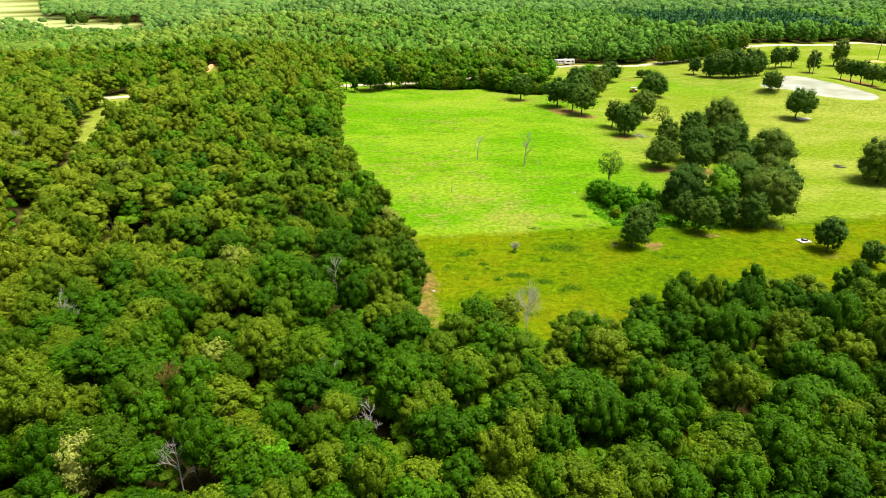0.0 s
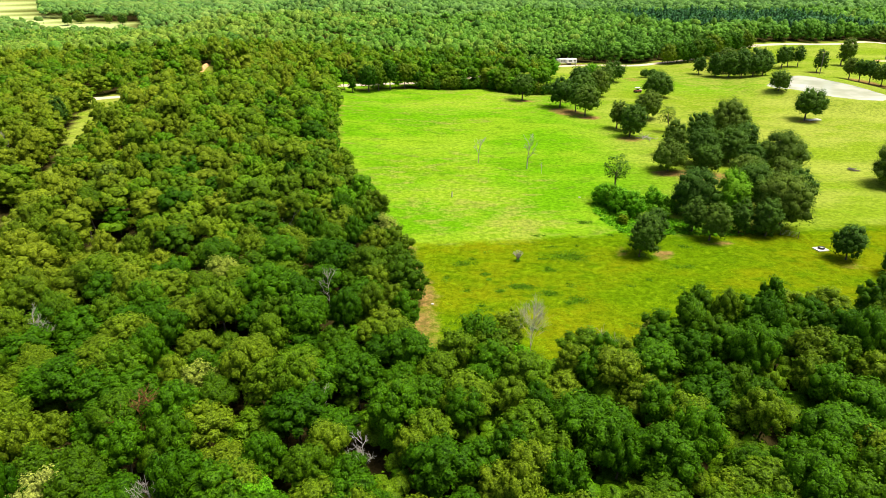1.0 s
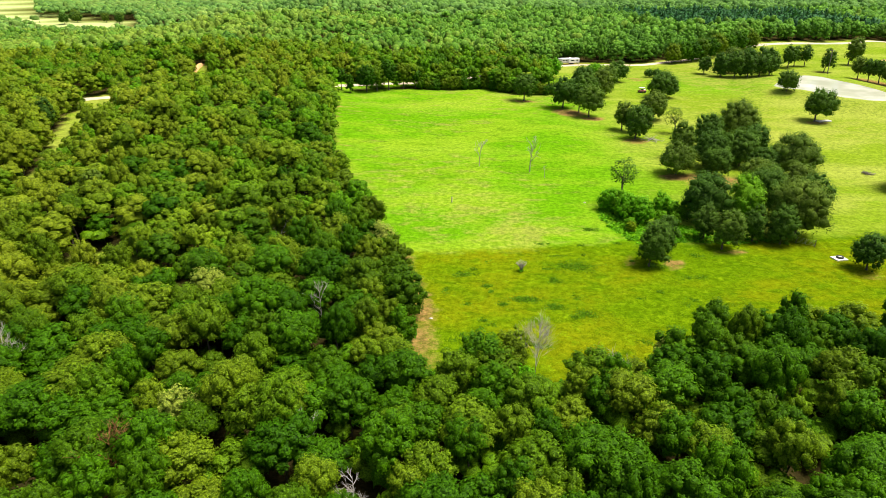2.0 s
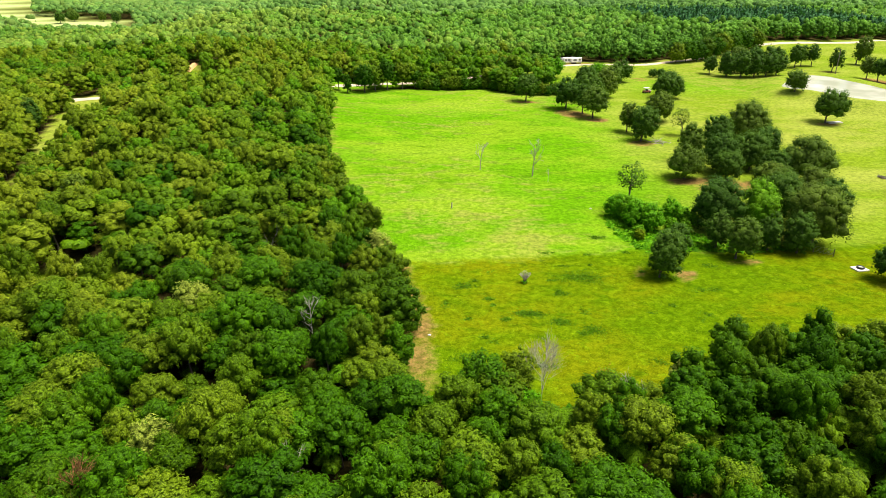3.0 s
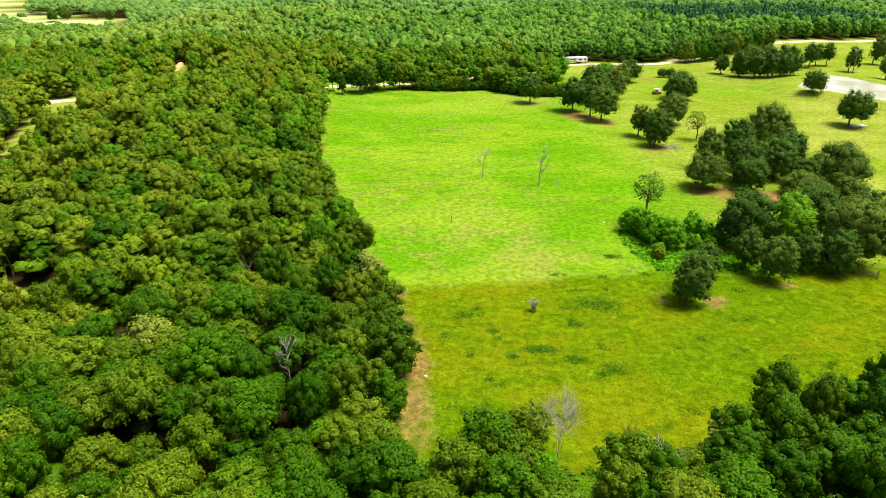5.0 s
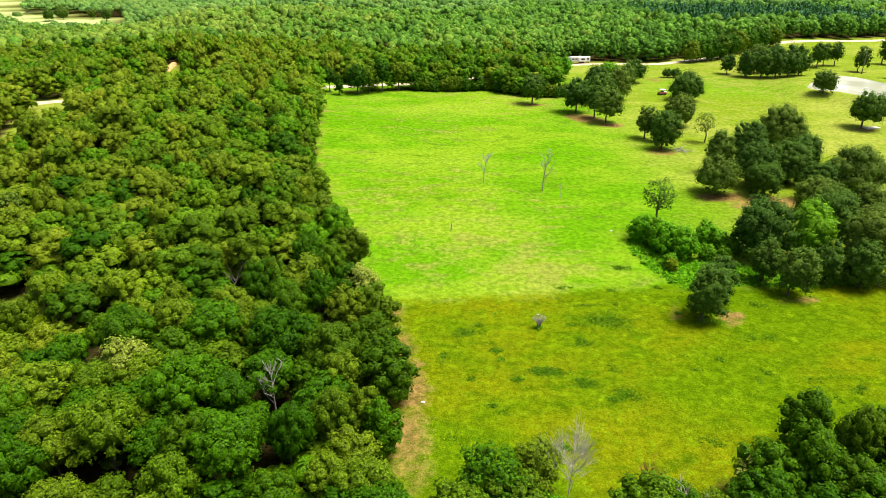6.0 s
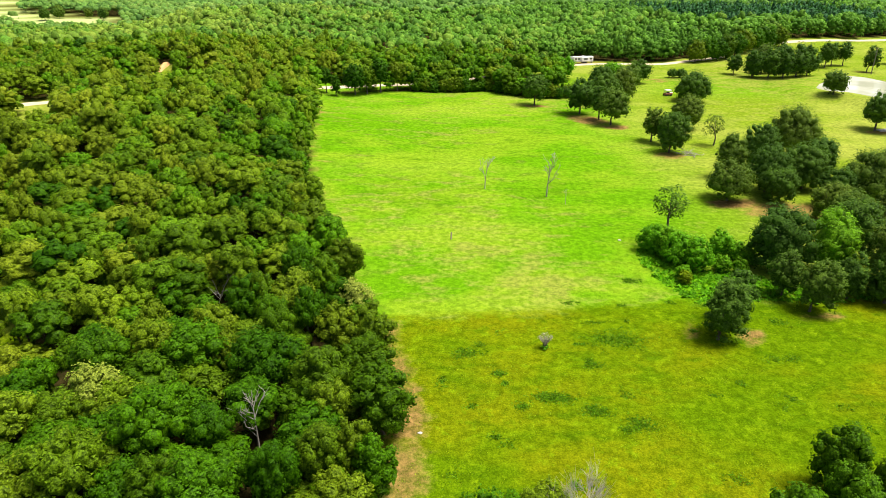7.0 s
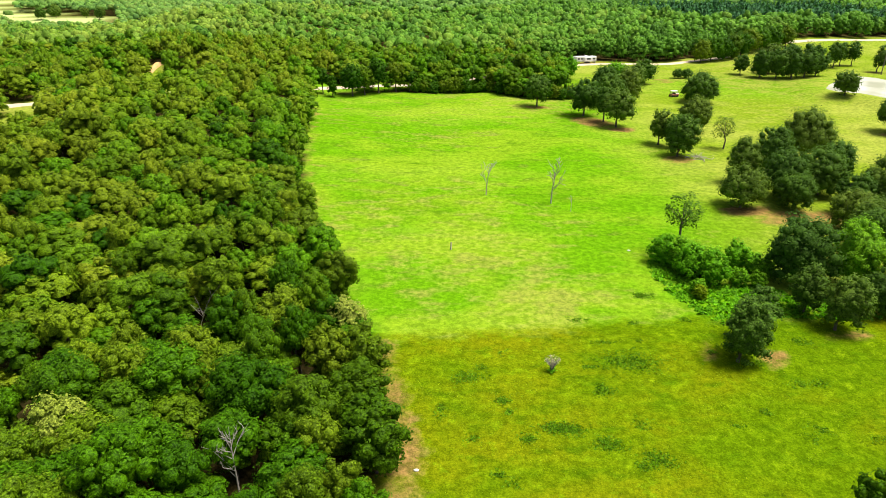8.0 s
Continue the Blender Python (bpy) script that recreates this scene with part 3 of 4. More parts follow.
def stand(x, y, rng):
    """Width, height and tint of the forest trees: they change slowly from stand to stand. With distance the tint pales
    and the olive fades, haze put into the leaf colour.
    """
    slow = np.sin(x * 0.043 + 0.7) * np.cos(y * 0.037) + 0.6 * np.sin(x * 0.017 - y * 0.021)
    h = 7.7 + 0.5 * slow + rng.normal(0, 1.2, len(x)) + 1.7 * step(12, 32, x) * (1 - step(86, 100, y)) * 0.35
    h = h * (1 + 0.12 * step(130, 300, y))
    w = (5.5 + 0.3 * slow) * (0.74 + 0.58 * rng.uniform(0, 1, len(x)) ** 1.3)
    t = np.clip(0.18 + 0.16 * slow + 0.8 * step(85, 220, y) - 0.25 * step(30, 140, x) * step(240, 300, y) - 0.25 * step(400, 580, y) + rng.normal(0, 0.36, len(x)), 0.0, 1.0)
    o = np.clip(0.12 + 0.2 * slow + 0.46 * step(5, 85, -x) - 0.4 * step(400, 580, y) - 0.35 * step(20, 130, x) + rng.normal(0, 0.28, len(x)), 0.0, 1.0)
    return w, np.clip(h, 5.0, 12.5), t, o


def trunk_mesh(seed, length=1.0, radius=0.015):
    rng = np.random.default_rng(seed)
    pts = np.stack([rng.normal(0, 0.02, 5).cumsum(), rng.normal(0, 0.02, 5).cumsum(), np.linspace(-0.04, length, 5)], -1)
    return ring_tube(pts, radius * np.array([1.5, 1.0, 0.85, 0.65, 0.35]), 6)


rng = np.random.default_rng(11)
spots = scatter(rng, -260, 190, 26, 300, 4.4, 0.32)
keep = woods(spots[:, 0], spots[:, 1]) & (np.abs(spots[:, 0]) < 0.80 * spots[:, 1] + 26)
spots = spots[keep]
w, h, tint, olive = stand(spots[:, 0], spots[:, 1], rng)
level = np.digitize(spots[:, 1] - 0.12 * np.abs(spots[:, 0]), [92, 165])

# those at the wood's edge are leafy to the ground
edge = (~(woods(spots[:, 0] + 4.5, spots[:, 1], False) & woods(spots[:, 0], spots[:, 1] + 4.5, False) & woods(spots[:, 0], spots[:, 1] - 4.5, False))).astype(float)

# the trees along the walk stand as things of their own
near = np.abs(spots[:, 0] - 4) * 0.9 + np.abs(spots[:, 1] - 74) * 0.8
own = np.zeros(len(spots), bool)
own[np.argsort(near)[:300]] = True
crown_meshes = [mesh_of("crown", v, f, M_OAK, np.full(len(v), -1.0), True, normals=n) for v, f, n in LEVELS[0] + SKIRTED[0]]
trunk_meshes = [mesh_of("trunk", *trunk_mesh(k), M_BARK, smooth=True) for k in range(4)]
for (x, y), wi, hi, full in zip(spots[own], w[own], h[own], edge[own]):
    tree = thing("forest_tree", x, y, height(x, y), "leafy green oak in the closed forest", "tree", "forest trees beside the meadow", turn=rng.uniform(0, 360))
    part_mesh("trunk", trunk_meshes[rng.integers(4)], tree, m=Matrix.Diagonal((hi, hi, hi * 0.75, 1)))
    part_mesh("crown", crown_meshes[10 + rng.integers(5) if full else rng.integers(10)], tree, m=Matrix.Translation((0, 0, hi * (0.65 - 0.14 * full))) @ Matrix.Diagonal((wi / 2, wi / 2, hi * (0.35 + 0.14 * full), 1)))

forest = thing("forest", 0, 0, 0, "dense green oak forest covering the hills", "forest", kind="stuff")
for k in range(3):
    for shapes, rimmed in ((LEVELS[k], 0.0), (SKIRTED[k], 1.0)):
        sel = (level == k) & ~own & (edge == rimmed)
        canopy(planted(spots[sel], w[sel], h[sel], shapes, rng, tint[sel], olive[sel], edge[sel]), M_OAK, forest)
under = scatter(rng, -60, 60, -34, 26, 4.6)
wu, hu, tu, ou = stand(under[:, 0], under[:, 1], rng)
canopy(planted(under, wu * 1.1, hu, LEVELS[2], rng, tu, ou), M_OAK, forest)
sel = (level < 2) & ~own
tv, tf = trunk_mesh(9)
trunks = [(tv * (hi, hi, hi * 0.7) + (x, y, z), tf) for (x, y), hi, z in zip(spots[sel], h[sel], lift(spots[sel, 0], spots[sel, 1]))]
tagged(part_mesh("trunks", mesh_of("trunks", *joined(trunks), M_BARK), forest), kind="stuff")

# saplings and brush that fill the gaps below the crowns
brush = np.concatenate([scatter(rng, -110, 110, 34, 135, 4.3, 0.5), scatter(rng, -14, 62, 44, 82, 3.6, 0.5)])
brush = brush[woods(brush[:, 0], brush[:, 1]) & (np.abs(brush[:, 0]) < 0.80 * brush[:, 1] + 10)]
canopy(planted(brush, rng.uniform(2.6, 4.6, len(brush)), rng.uniform(2.2, 4.4, len(brush)), LEVELS[3], rng, rng.uniform(0.2, 0.9, len(brush)), rng.uniform(0, 0.4, len(brush)), np.ones(len(brush))), M_OAK, forest)

# the slopes beyond the road
far = scatter(rng, -480, 460, 300, 540, 5.2)
far = far[woods(far[:, 0], far[:, 1]) & (np.abs(far[:, 0]) < 0.80 * far[:, 1] + 20)]
pine = (far[:, 0] > 128) & (far[:, 0] < 262) & (far[:, 1] > 384 + 0.08 * (far[:, 0] - 128)) & (far[:, 1] < 520)
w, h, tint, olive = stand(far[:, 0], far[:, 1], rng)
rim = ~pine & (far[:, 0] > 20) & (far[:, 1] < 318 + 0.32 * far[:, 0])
canopy(planted(far[rim], w[rim] * 1.1, h[rim] * 1.05, SKIRTED[2], rng, tint[rim], olive[rim], np.ones(rim.sum())), M_SLOPE_HAZE, forest)
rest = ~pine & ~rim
canopy(planted(far[rest], w[rest] * 1.16, h[rest], LEVELS[3], rng, tint[rest], olive[rest]), M_SLOPE_HAZE, forest)
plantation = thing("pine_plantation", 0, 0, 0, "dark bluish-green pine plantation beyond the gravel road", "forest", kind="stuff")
canopy(planted(far[pine], w[pine] * 1.05, h[pine] * 1.05, PINES, rng, tint[pine], olive[pine]), M_PINE, plantation)

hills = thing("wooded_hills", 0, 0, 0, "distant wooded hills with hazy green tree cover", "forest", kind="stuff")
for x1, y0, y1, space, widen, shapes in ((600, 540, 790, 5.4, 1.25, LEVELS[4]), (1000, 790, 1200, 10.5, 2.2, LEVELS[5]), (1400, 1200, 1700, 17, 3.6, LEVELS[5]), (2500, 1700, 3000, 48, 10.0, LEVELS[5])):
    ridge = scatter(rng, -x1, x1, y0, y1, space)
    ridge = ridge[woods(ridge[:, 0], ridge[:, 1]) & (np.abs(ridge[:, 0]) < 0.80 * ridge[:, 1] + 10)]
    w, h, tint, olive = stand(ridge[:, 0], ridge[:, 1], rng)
    canopy(planted(ridge, w * widen, h * (1 + 0.03 * widen), shapes, rng, tint, olive), M_HILL_HAZE, hills)


# ---- trees of the pasture ----
def oak(x, y, tall, wide, label="dark green oak standing in the pasture", shift=0.0, material=None, full=1.0, low=0.16, name="oak_tree", group="pasture trees", detail=1.0):
    """A broad tree: trunk, forking limbs, and a crown of leaf sprays with gaps, from low * tall up."""
    material = material or M_PASTURE_OAK
    seed = int(abs(x * 37 + y * 91)) % 9973
    r = np.random.default_rng(seed)
    tree = thing(name, x, y, height(x, y), label, "tree", group)
    low = max(-0.06, low - 0.07)
    if detail < 0.5 and tall > 7:
        tall, wide, low = tall * 1.06, wide * 0.95, max(low, 0.0) + (0.03 if low > 0 else 0.0)
    bole = tall * (low + 0.16)
    girth = 0.016 * tall + 0.012 * wide
    trunk = ring_tube([(0, 0, -0.3), (0.02, 0, 0.25), (r.normal(0, 0.08), r.normal(0, 0.08), bole * 0.6), (shift * 0.3, r.normal(0, 0.15), bole), (shift * 0.6, r.normal(0, 0.2), tall * 0.62), (shift, 0, tall * 0.84)],
                      girth * np.array([1.5, 1.0, 0.82, 0.7, 0.4, 0.12]), 8)
    part_mesh("trunk", mesh_of("trunk", *trunk, M_BARK, smooth=True), tree)
    mid_z, half = tall * (1 + low) / 2, tall * (1 - low) / 2
    limbs = 5 if tall > 5 else 3
    for k in range(limbs):
        a = 2 * math.pi * k / limbs + r.uniform(-0.5, 0.5)
        z0 = bole * r.uniform(0.75, 1.15)
        reach = wide * 0.5 * r.uniform(0.55, 0.85)
        end = (shift + reach * math.cos(a), reach * math.sin(a), z0 + (tall - z0) * r.uniform(0.35, 0.7))
        knee = (shift * 0.5 + 0.45 * reach * math.cos(a + 0.2), 0.45 * reach * math.sin(a + 0.2), z0 + (end[2] - z0) * 0.35)
        part_mesh("limb", mesh_of("limb", *ring_tube([(shift * 0.3, 0, z0 - 0.1), knee, end], girth * np.array([0.5, 0.34, 0.1]), 6), M_BARK, smooth=True), tree)
    tall_by = 2 * half / wide
    area = min(wide, 11) * min(wide, 11) * (0.5 + 0.5 * tall_by)
    spray = (0.22 if detail > 0.5 else 0.38) / (wide / 2)
    if full > 0.7:
        v, f, n = crown(seed + 5, int((34 + 6.5 * min(wide, 11)) * (1 if detail > 0.5 else 0.55)), int((50 if detail > 0.5 else 14) * area * full) + 160, spray, low=-0.85, clump=0.205 if detail > 0.5 else 0.27, reach=0.77, tall=tall_by, heart=0.62, ragged=0.26)
    else:
        v, f, n = crown(seed + 5, 26, int(44 * area) + 160, spray, low=-0.85, clump=0.22, reach=0.66, tall=tall_by, heart=0.0, ragged=0.4, knots=False)
    bulge = 1 + 0.08 * np.sin(3 * np.arctan2(v[:, 1], v[:, 0]) + seed) + 0.05 * np.sin(5 * v[:, 2] + seed)
    v = v * np.stack([bulge, bulge, np.ones_like(bulge)], -1)
    v = v * (wide / 2, wide / 2, half) * 1.04 + (shift, 0, mid_z)
    part_mesh("crown", mesh_of("crown", v, f, material, np.full(len(v), -1.0), True, normals=n), tree)
    return tree


DARK = "dark green oak in the grove of the pasture"
oak(34.3, 104.6, 8.2, 5.2, "olive-green oak with low boughs beside bare soil", low=0.03, shift=0.4)
oak(37.8, 108.6, 7.8, 4.2, "olive-green oak crowding a twin at the grove's edge", low=0.05)
oak(49.0, 111.2, 7.4, 5.4, "light olive oak with two dark trunks at the grove's edge", shift=0.8, low=0.14)
oak(47.2, 115.2, 6.9, 4.3, DARK, low=0.08)
oak(56.0, 114.8, 6.8, 4.2, DARK, low=0.06)
oak(60.4, 113.6, 7.4, 5.4, DARK, low=0.06)
oak(64.6, 117.0, 11.0, 9.6, "broad dark oak, the largest of the grove", low=0.12)
oak(50.0, 122.8, 10.2, 8.6, DARK, low=0.06)
oak(57.0, 122.0, 10.6, 6.8, "fresh bright-green tree amid the dark grove", material=M_VIVID, low=0.06)
oak(63.5, 127.0, 10.0, 7.4, DARK, low=0.06)
oak(71.5, 124.5, 9.4, 6.8, DARK, low=0.08)
oak(80.1, 149.0, 10.6, 10.8, "broad dark oak standing apart in the pasture", low=0.06)
oak(54.3, 150.8, 7.6, 7.6, "round oak over a worn brown patch of soil", low=0.12)
oak(59.8, 163.5, 9.4, 6.2, DARK, low=0.1)
oak(68.4, 170.0, 9.8, 7.6, DARK, low=0.08)
oak(79.9, 178.5, 11.2, 11.2, "tall broad dark oak at the back of the grove", low=0.08)
oak(63.6, 155.5, 9.2, 7.8, DARK, low=0.08)
oak(71.8, 157.5, 8.8, 8.8, DARK, low=0.08)
oak(63.2, 149.5, 6.8, 6.4, DARK, low=0.1)
oak(77.5, 163.0, 9.2, 7.0, DARK, low=0.06)
oak(72.5, 147.5, 7.8, 6.6, DARK, low=0.06)
for gx_, gy_, gt, gw in ((66.5, 133.5, 8.4, 6.8), (72.6, 133.0, 8.8, 6.8), (68.0, 140.5, 7.6, 6.8)):
    oak(gx_, gy_, gt, gw, DARK, low=0.06)
oak(52.3, 192.0, 8.2, 5.4, "slender oak at the meadow's edge", low=0.12, full=0.85, detail=0.4)
oak(54.8, 189.5, 8.0, 4.8, "slender oak at the meadow's edge", low=0.14, full=0.85, detail=0.4)
oak(53.6, 182.3, 9.4, 7.2, "dark oak over worn soil at the meadow's edge", low=0.08, shift=0.8)
oak(65.2, 203.8, 8.6, 8.0, "round dark oak in the pasture", low=0.12)
oak(78.5, 237.5, 8.6, 10.4, "broad round oak in the pasture", low=0.08)
oak(66.6, 188.6, 7.6, 5.0, "thin pale-green young tree with an open crown", shift=-0.6, full=0.6, low=0.34)
oak(85.2, 276.0, 3.4, 3.4, "small bushy tree near the gravel road", low=0.05, detail=0.4)
oak(88.4, 276.2, 3.3, 3.6, "small bushy tree near the gravel road", low=0.05, detail=0.4)
oak(40.0, 220.2, 9.8, 8.8, "oak over worn brown soil at the field's corner", low=0.15, detail=0.4)
oak(44.0, 213.2, 9.2, 5.4, "oak over worn brown soil at the field's corner", low=0.18, detail=0.4)
oak(46.0, 207.5, 9.0, 8.2, "oak over worn brown soil at the field's corner", low=0.16, shift=0.4, detail=0.4)
oak(56.3, 237.0, 9.2, 8.8, "dark oak in the clump near the gravel road", low=0.06, detail=0.4)
oak(51.3, 244.0, 9.4, 9.6, "dark oak in the clump near the gravel road", low=0.06, detail=0.4)
oak(50.0, 231.0, 8.6, 8.2, "dark oak in the clump near the gravel road", low=0.06, detail=0.4)
oak(62.0, 251.0, 8.8, 8.0, "dark oak in the clump near the gravel road", low=0.06, detail=0.4)
oak(69.7, 266.2, 7.8, 7.6, "dark oak in the clump near the gravel road", low=0.08, detail=0.4)
oak(64.5, 281.0, 4.6, 7.0, "bright yellow-green small tree beside the gravel road", material=M_VIVID, low=0.05, detail=0.4)
oak(45.0, 274.0, 7.4, 7.0, "bright green tree at the wood's edge", material=M_VIVID, low=0.1, detail=0.4)
oak(28.5, 232.0, 9.2, 7.2, "oak standing before the far woods on worn soil", low=0.2, detail=0.4)
oak(110.9, 283.2, 7.2, 5.6, "small oak beyond the pasture", low=0.12, detail=0.4)
for gx_, gy_, gt, gw in ((115.5, 277.5, 9.6, 7.2), (120.8, 276.2, 10.4, 7.6), (126.2, 276.0, 10.6, 7.8), (131.4, 277.0, 10.8, 7.6), (136.6, 279.0, 10.2, 7.2), (122.5, 285.5, 10.2, 7.4), (130.5, 286.5, 10.4, 7.8), (138.5, 287.0, 10.0, 7.0), (143.0, 292.5, 8.4, 6.4)):
    oak(gx_, gy_, gt, gw, "dark oak of the thick clump beside the pond", low=0.05, detail=0.4)
for gx_, gy_, gt, gw in ((106.5, 311.0, 8.4, 8.0), (112.0, 314.0, 9.4, 8.6), (118.0, 317.0, 9.0, 8.0), (124.0, 322.0, 9.6, 8.6), (130.5, 328.5, 9.2, 8.4), (137.0, 336.0, 9.6, 9.0), (144.5, 341.5, 9.2, 8.6), (152.0, 346.0, 9.4, 8.6), (160.0, 349.0, 8.6, 8.0)):
    oak(gx_, gy_, gt, gw, "green oak on the near side of the gravel road", low=0.04, detail=0.4, material=M_OAK, group="roadside trees")
oak(154.7, 299.5, 9.2, 6.2, "upright oak beyond the pond", low=0.18, detail=0.4)
oak(159.3, 303.0, 8.8, 4.8, "upright oak beyond the pond", low=0.2, detail=0.4)
oak(163.8, 302.8, 9.0, 5.6, "upright oak beyond the pond", low=0.2, detail=0.4)
oak(164.2, 287.4, 9.6, 5.8, "leaning oak on the pond's bank", shift=1.2, low=0.12, full=0.9, detail=0.4)
oak(185.6, 306.0, 12.0, 8.0, "tall oak leaning over the far pasture", shift=2.2, low=0.14, full=0.9, detail=0.4)
for gx_, gy_, gt, gw in ((169.0, 271.5, 8.2, 6.4), (170.6, 266.9, 8.8, 6.2), (172.6, 263.4, 9.2, 5.6), (174.4, 258.6, 8.0, 7.4), (174.6, 249.6, 10.6, 8.4)):
    oak(gx_, gy_, gt, gw, "oak shading the bare bank of the pond", low=0.22, detail=0.4)
oak(123.4, 238.6, 7.0, 7.0, "round oak on the pond's near bank", low=0.16, detail=0.4)
oak(114.2, 202.0, 9.6, 9.4, "spreading oak alone in the pasture", shift=1.0, low=0.22, full=0.85)
oak(102.0, 140.6, 10.4, 10.2, "broad dark oak alone in the pasture", low=0.04)
oak(69.4, 103.2, 6.4, 5.4, "small pale oak beside a concrete pad", low=0.12, full=0.8)
oak(73.5, 97.5, 4.6, 4.0, "young oak at the front wood's edge", low=0.1)
oak(4.6, 72.8, 7.8, 6.2, "full green oak at the meadow's front corner", low=0.02, material=M_OAK)
oak(8.6, 74.6, 7.6, 4.4, "lighter green oak beside a bare dead tree", low=0.06, material=M_OAK, full=0.85)

# row between the meadow and the gravel road
for gx_, gy_, gt, gw, lo in ((-36.5, 240, 7.4, 4.6, 0.3), (-33.0, 237, 6.6, 3.2, 0.12), (-27.5, 240.5, 9.6, 7.4, 0.12), (-24.0, 243, 8.6, 5.6, 0.2), (-20.0, 246.5, 10.0, 6.6, 0.3), (-14.8, 250.5, 8.6, 6.0, 0.3), (-10.5, 252.0, 7.2, 4.6, 0.35), (-6.5, 253.5, 5.2, 4.2, 0.1), (-2.5, 254.0, 4.6, 4.2, 0.1), (1.5, 254.5, 6.4, 5.0, 0.12)):
    oak(gx_, gy_, gt, gw, "green oak between the meadow and the gravel road", low=lo, detail=0.4, material=M_OAK, group="roadside trees")
r = np.random.default_rng(91)
for k in range(19):
    bx = -8 + k * 2.7 + r.uniform(-0.7, 0.7)
    by = np.interp(bx, [-18, -5, 15, 25, 42], [247, 250.5, 252, 243, 241]) + r.uniform(-0.4, 1.6)
    oak(bx, float(by), r.uniform(2.6, 5.0), r.uniform(3.2, 4.8), "leafy green bush along the far wood's foot", low=0.0, detail=0.4, material=M_OAK, name="bush", group="bushes along the far wood")

# paler, flowering and withering trees amid the forest
oak(-32.5, 88.0, 8.2, 5.6, "pale yellow-green flowering tree in the forest", material=M_BLOSSOM, low=0.1, name="flowering_tree", group="flowering trees")
oak(-26.5, 62.5, 8.0, 5.0, "pale yellow-green flowering tree in the forest", material=M_BLOSSOM, low=0.1, name="flowering_tree", group="flowering trees")
oak(-34.5, 46.0, 8.0, 5.2, "pale yellow-green flowering tree in the forest", material=M_BLOSSOM, low=0.1, name="flowering_tree", group="flowering trees")
oak(-9.7, 105.5, 7.6, 4.6, "pale grey-green tree at the forest's edge", material=M_BLOSSOM, low=0.1, name="flowering_tree", group="flowering trees")
oak(26.0, 73.5, 6.4, 2.6, "small yellowing tree in the front wood", material=M_BLOSSOM, low=0.1, name="yellowing_tree", group="flowering trees")
oak(-15.4, 46.0, 7.6, 3.6, "fresh light-green tree in the forest", material=M_VIVID, low=0.1, name="fresh_tree", group="flowering trees")

# dark cedars beside the cut through the forest
for cx, cy, ch, cw in ((-102.5, 172.0, 9.5, 5.0), (-106.0, 177.0, 8.6, 4.6), (-66.0, 124.0, 8.8, 4.6)):
    cedar = thing("cedar_tree", cx, cy, height(cx, cy), "dark green dense cedar beside the forest cut", "tree", "cedars")
    part_mesh("trunk", mesh_of("trunk", *trunk_mesh(int(cy)), M_BARK, smooth=True), cedar, m=Matrix.Diagonal((ch, ch, ch * 0.9, 1)))
    v, f, n = crown(int(cy) + 7, 46, 1100, 0.12, low=-0.95, clump=0.25, tall=1.8, ragged=0.15)
    part_mesh("crown", mesh_of("crown", v * (cw / 2, cw / 2, ch * 0.5) + (0, 0, ch * 0.52), f, M_PASTURE_OAK, np.full(len(v), -1.0), True, normals=n), cedar)

# thicket of fresh saplings at the field's edge
for tx, ty, th, tw in ((33.4, 128.6, 4.6, 4.4), (35.4, 126.8, 4.8, 4.4), (35.8, 124.4, 5.0, 4.6), (38.0, 125.6, 4.6, 4.2), (38.2, 122.6, 5.0, 4.4), (43.0, 126.6, 4.8, 3.6), (44.8, 125.2, 3.8, 3.2), (41.8, 122.2, 2.6, 2.6), (46.6, 124.6, 3.6, 3.0), (44.2, 121.6, 2.4, 2.4), (35.2, 119.8, 2.2, 2.0)):
    oak(tx, ty, th, tw, "vivid green bushy sapling in the thicket", material=M_VIVID, low=0.0, name="sapling", group="thicket saplings")
oak(36.4, 131.6, 9.8, 5.4, "thin tree with an open crown above the thicket", full=0.7, low=0.42)
oak(35.0, 118.4, 1.9, 1.9, "small pale-green bush at the thicket's foot", material=M_WEED, low=0.0, name="bush")


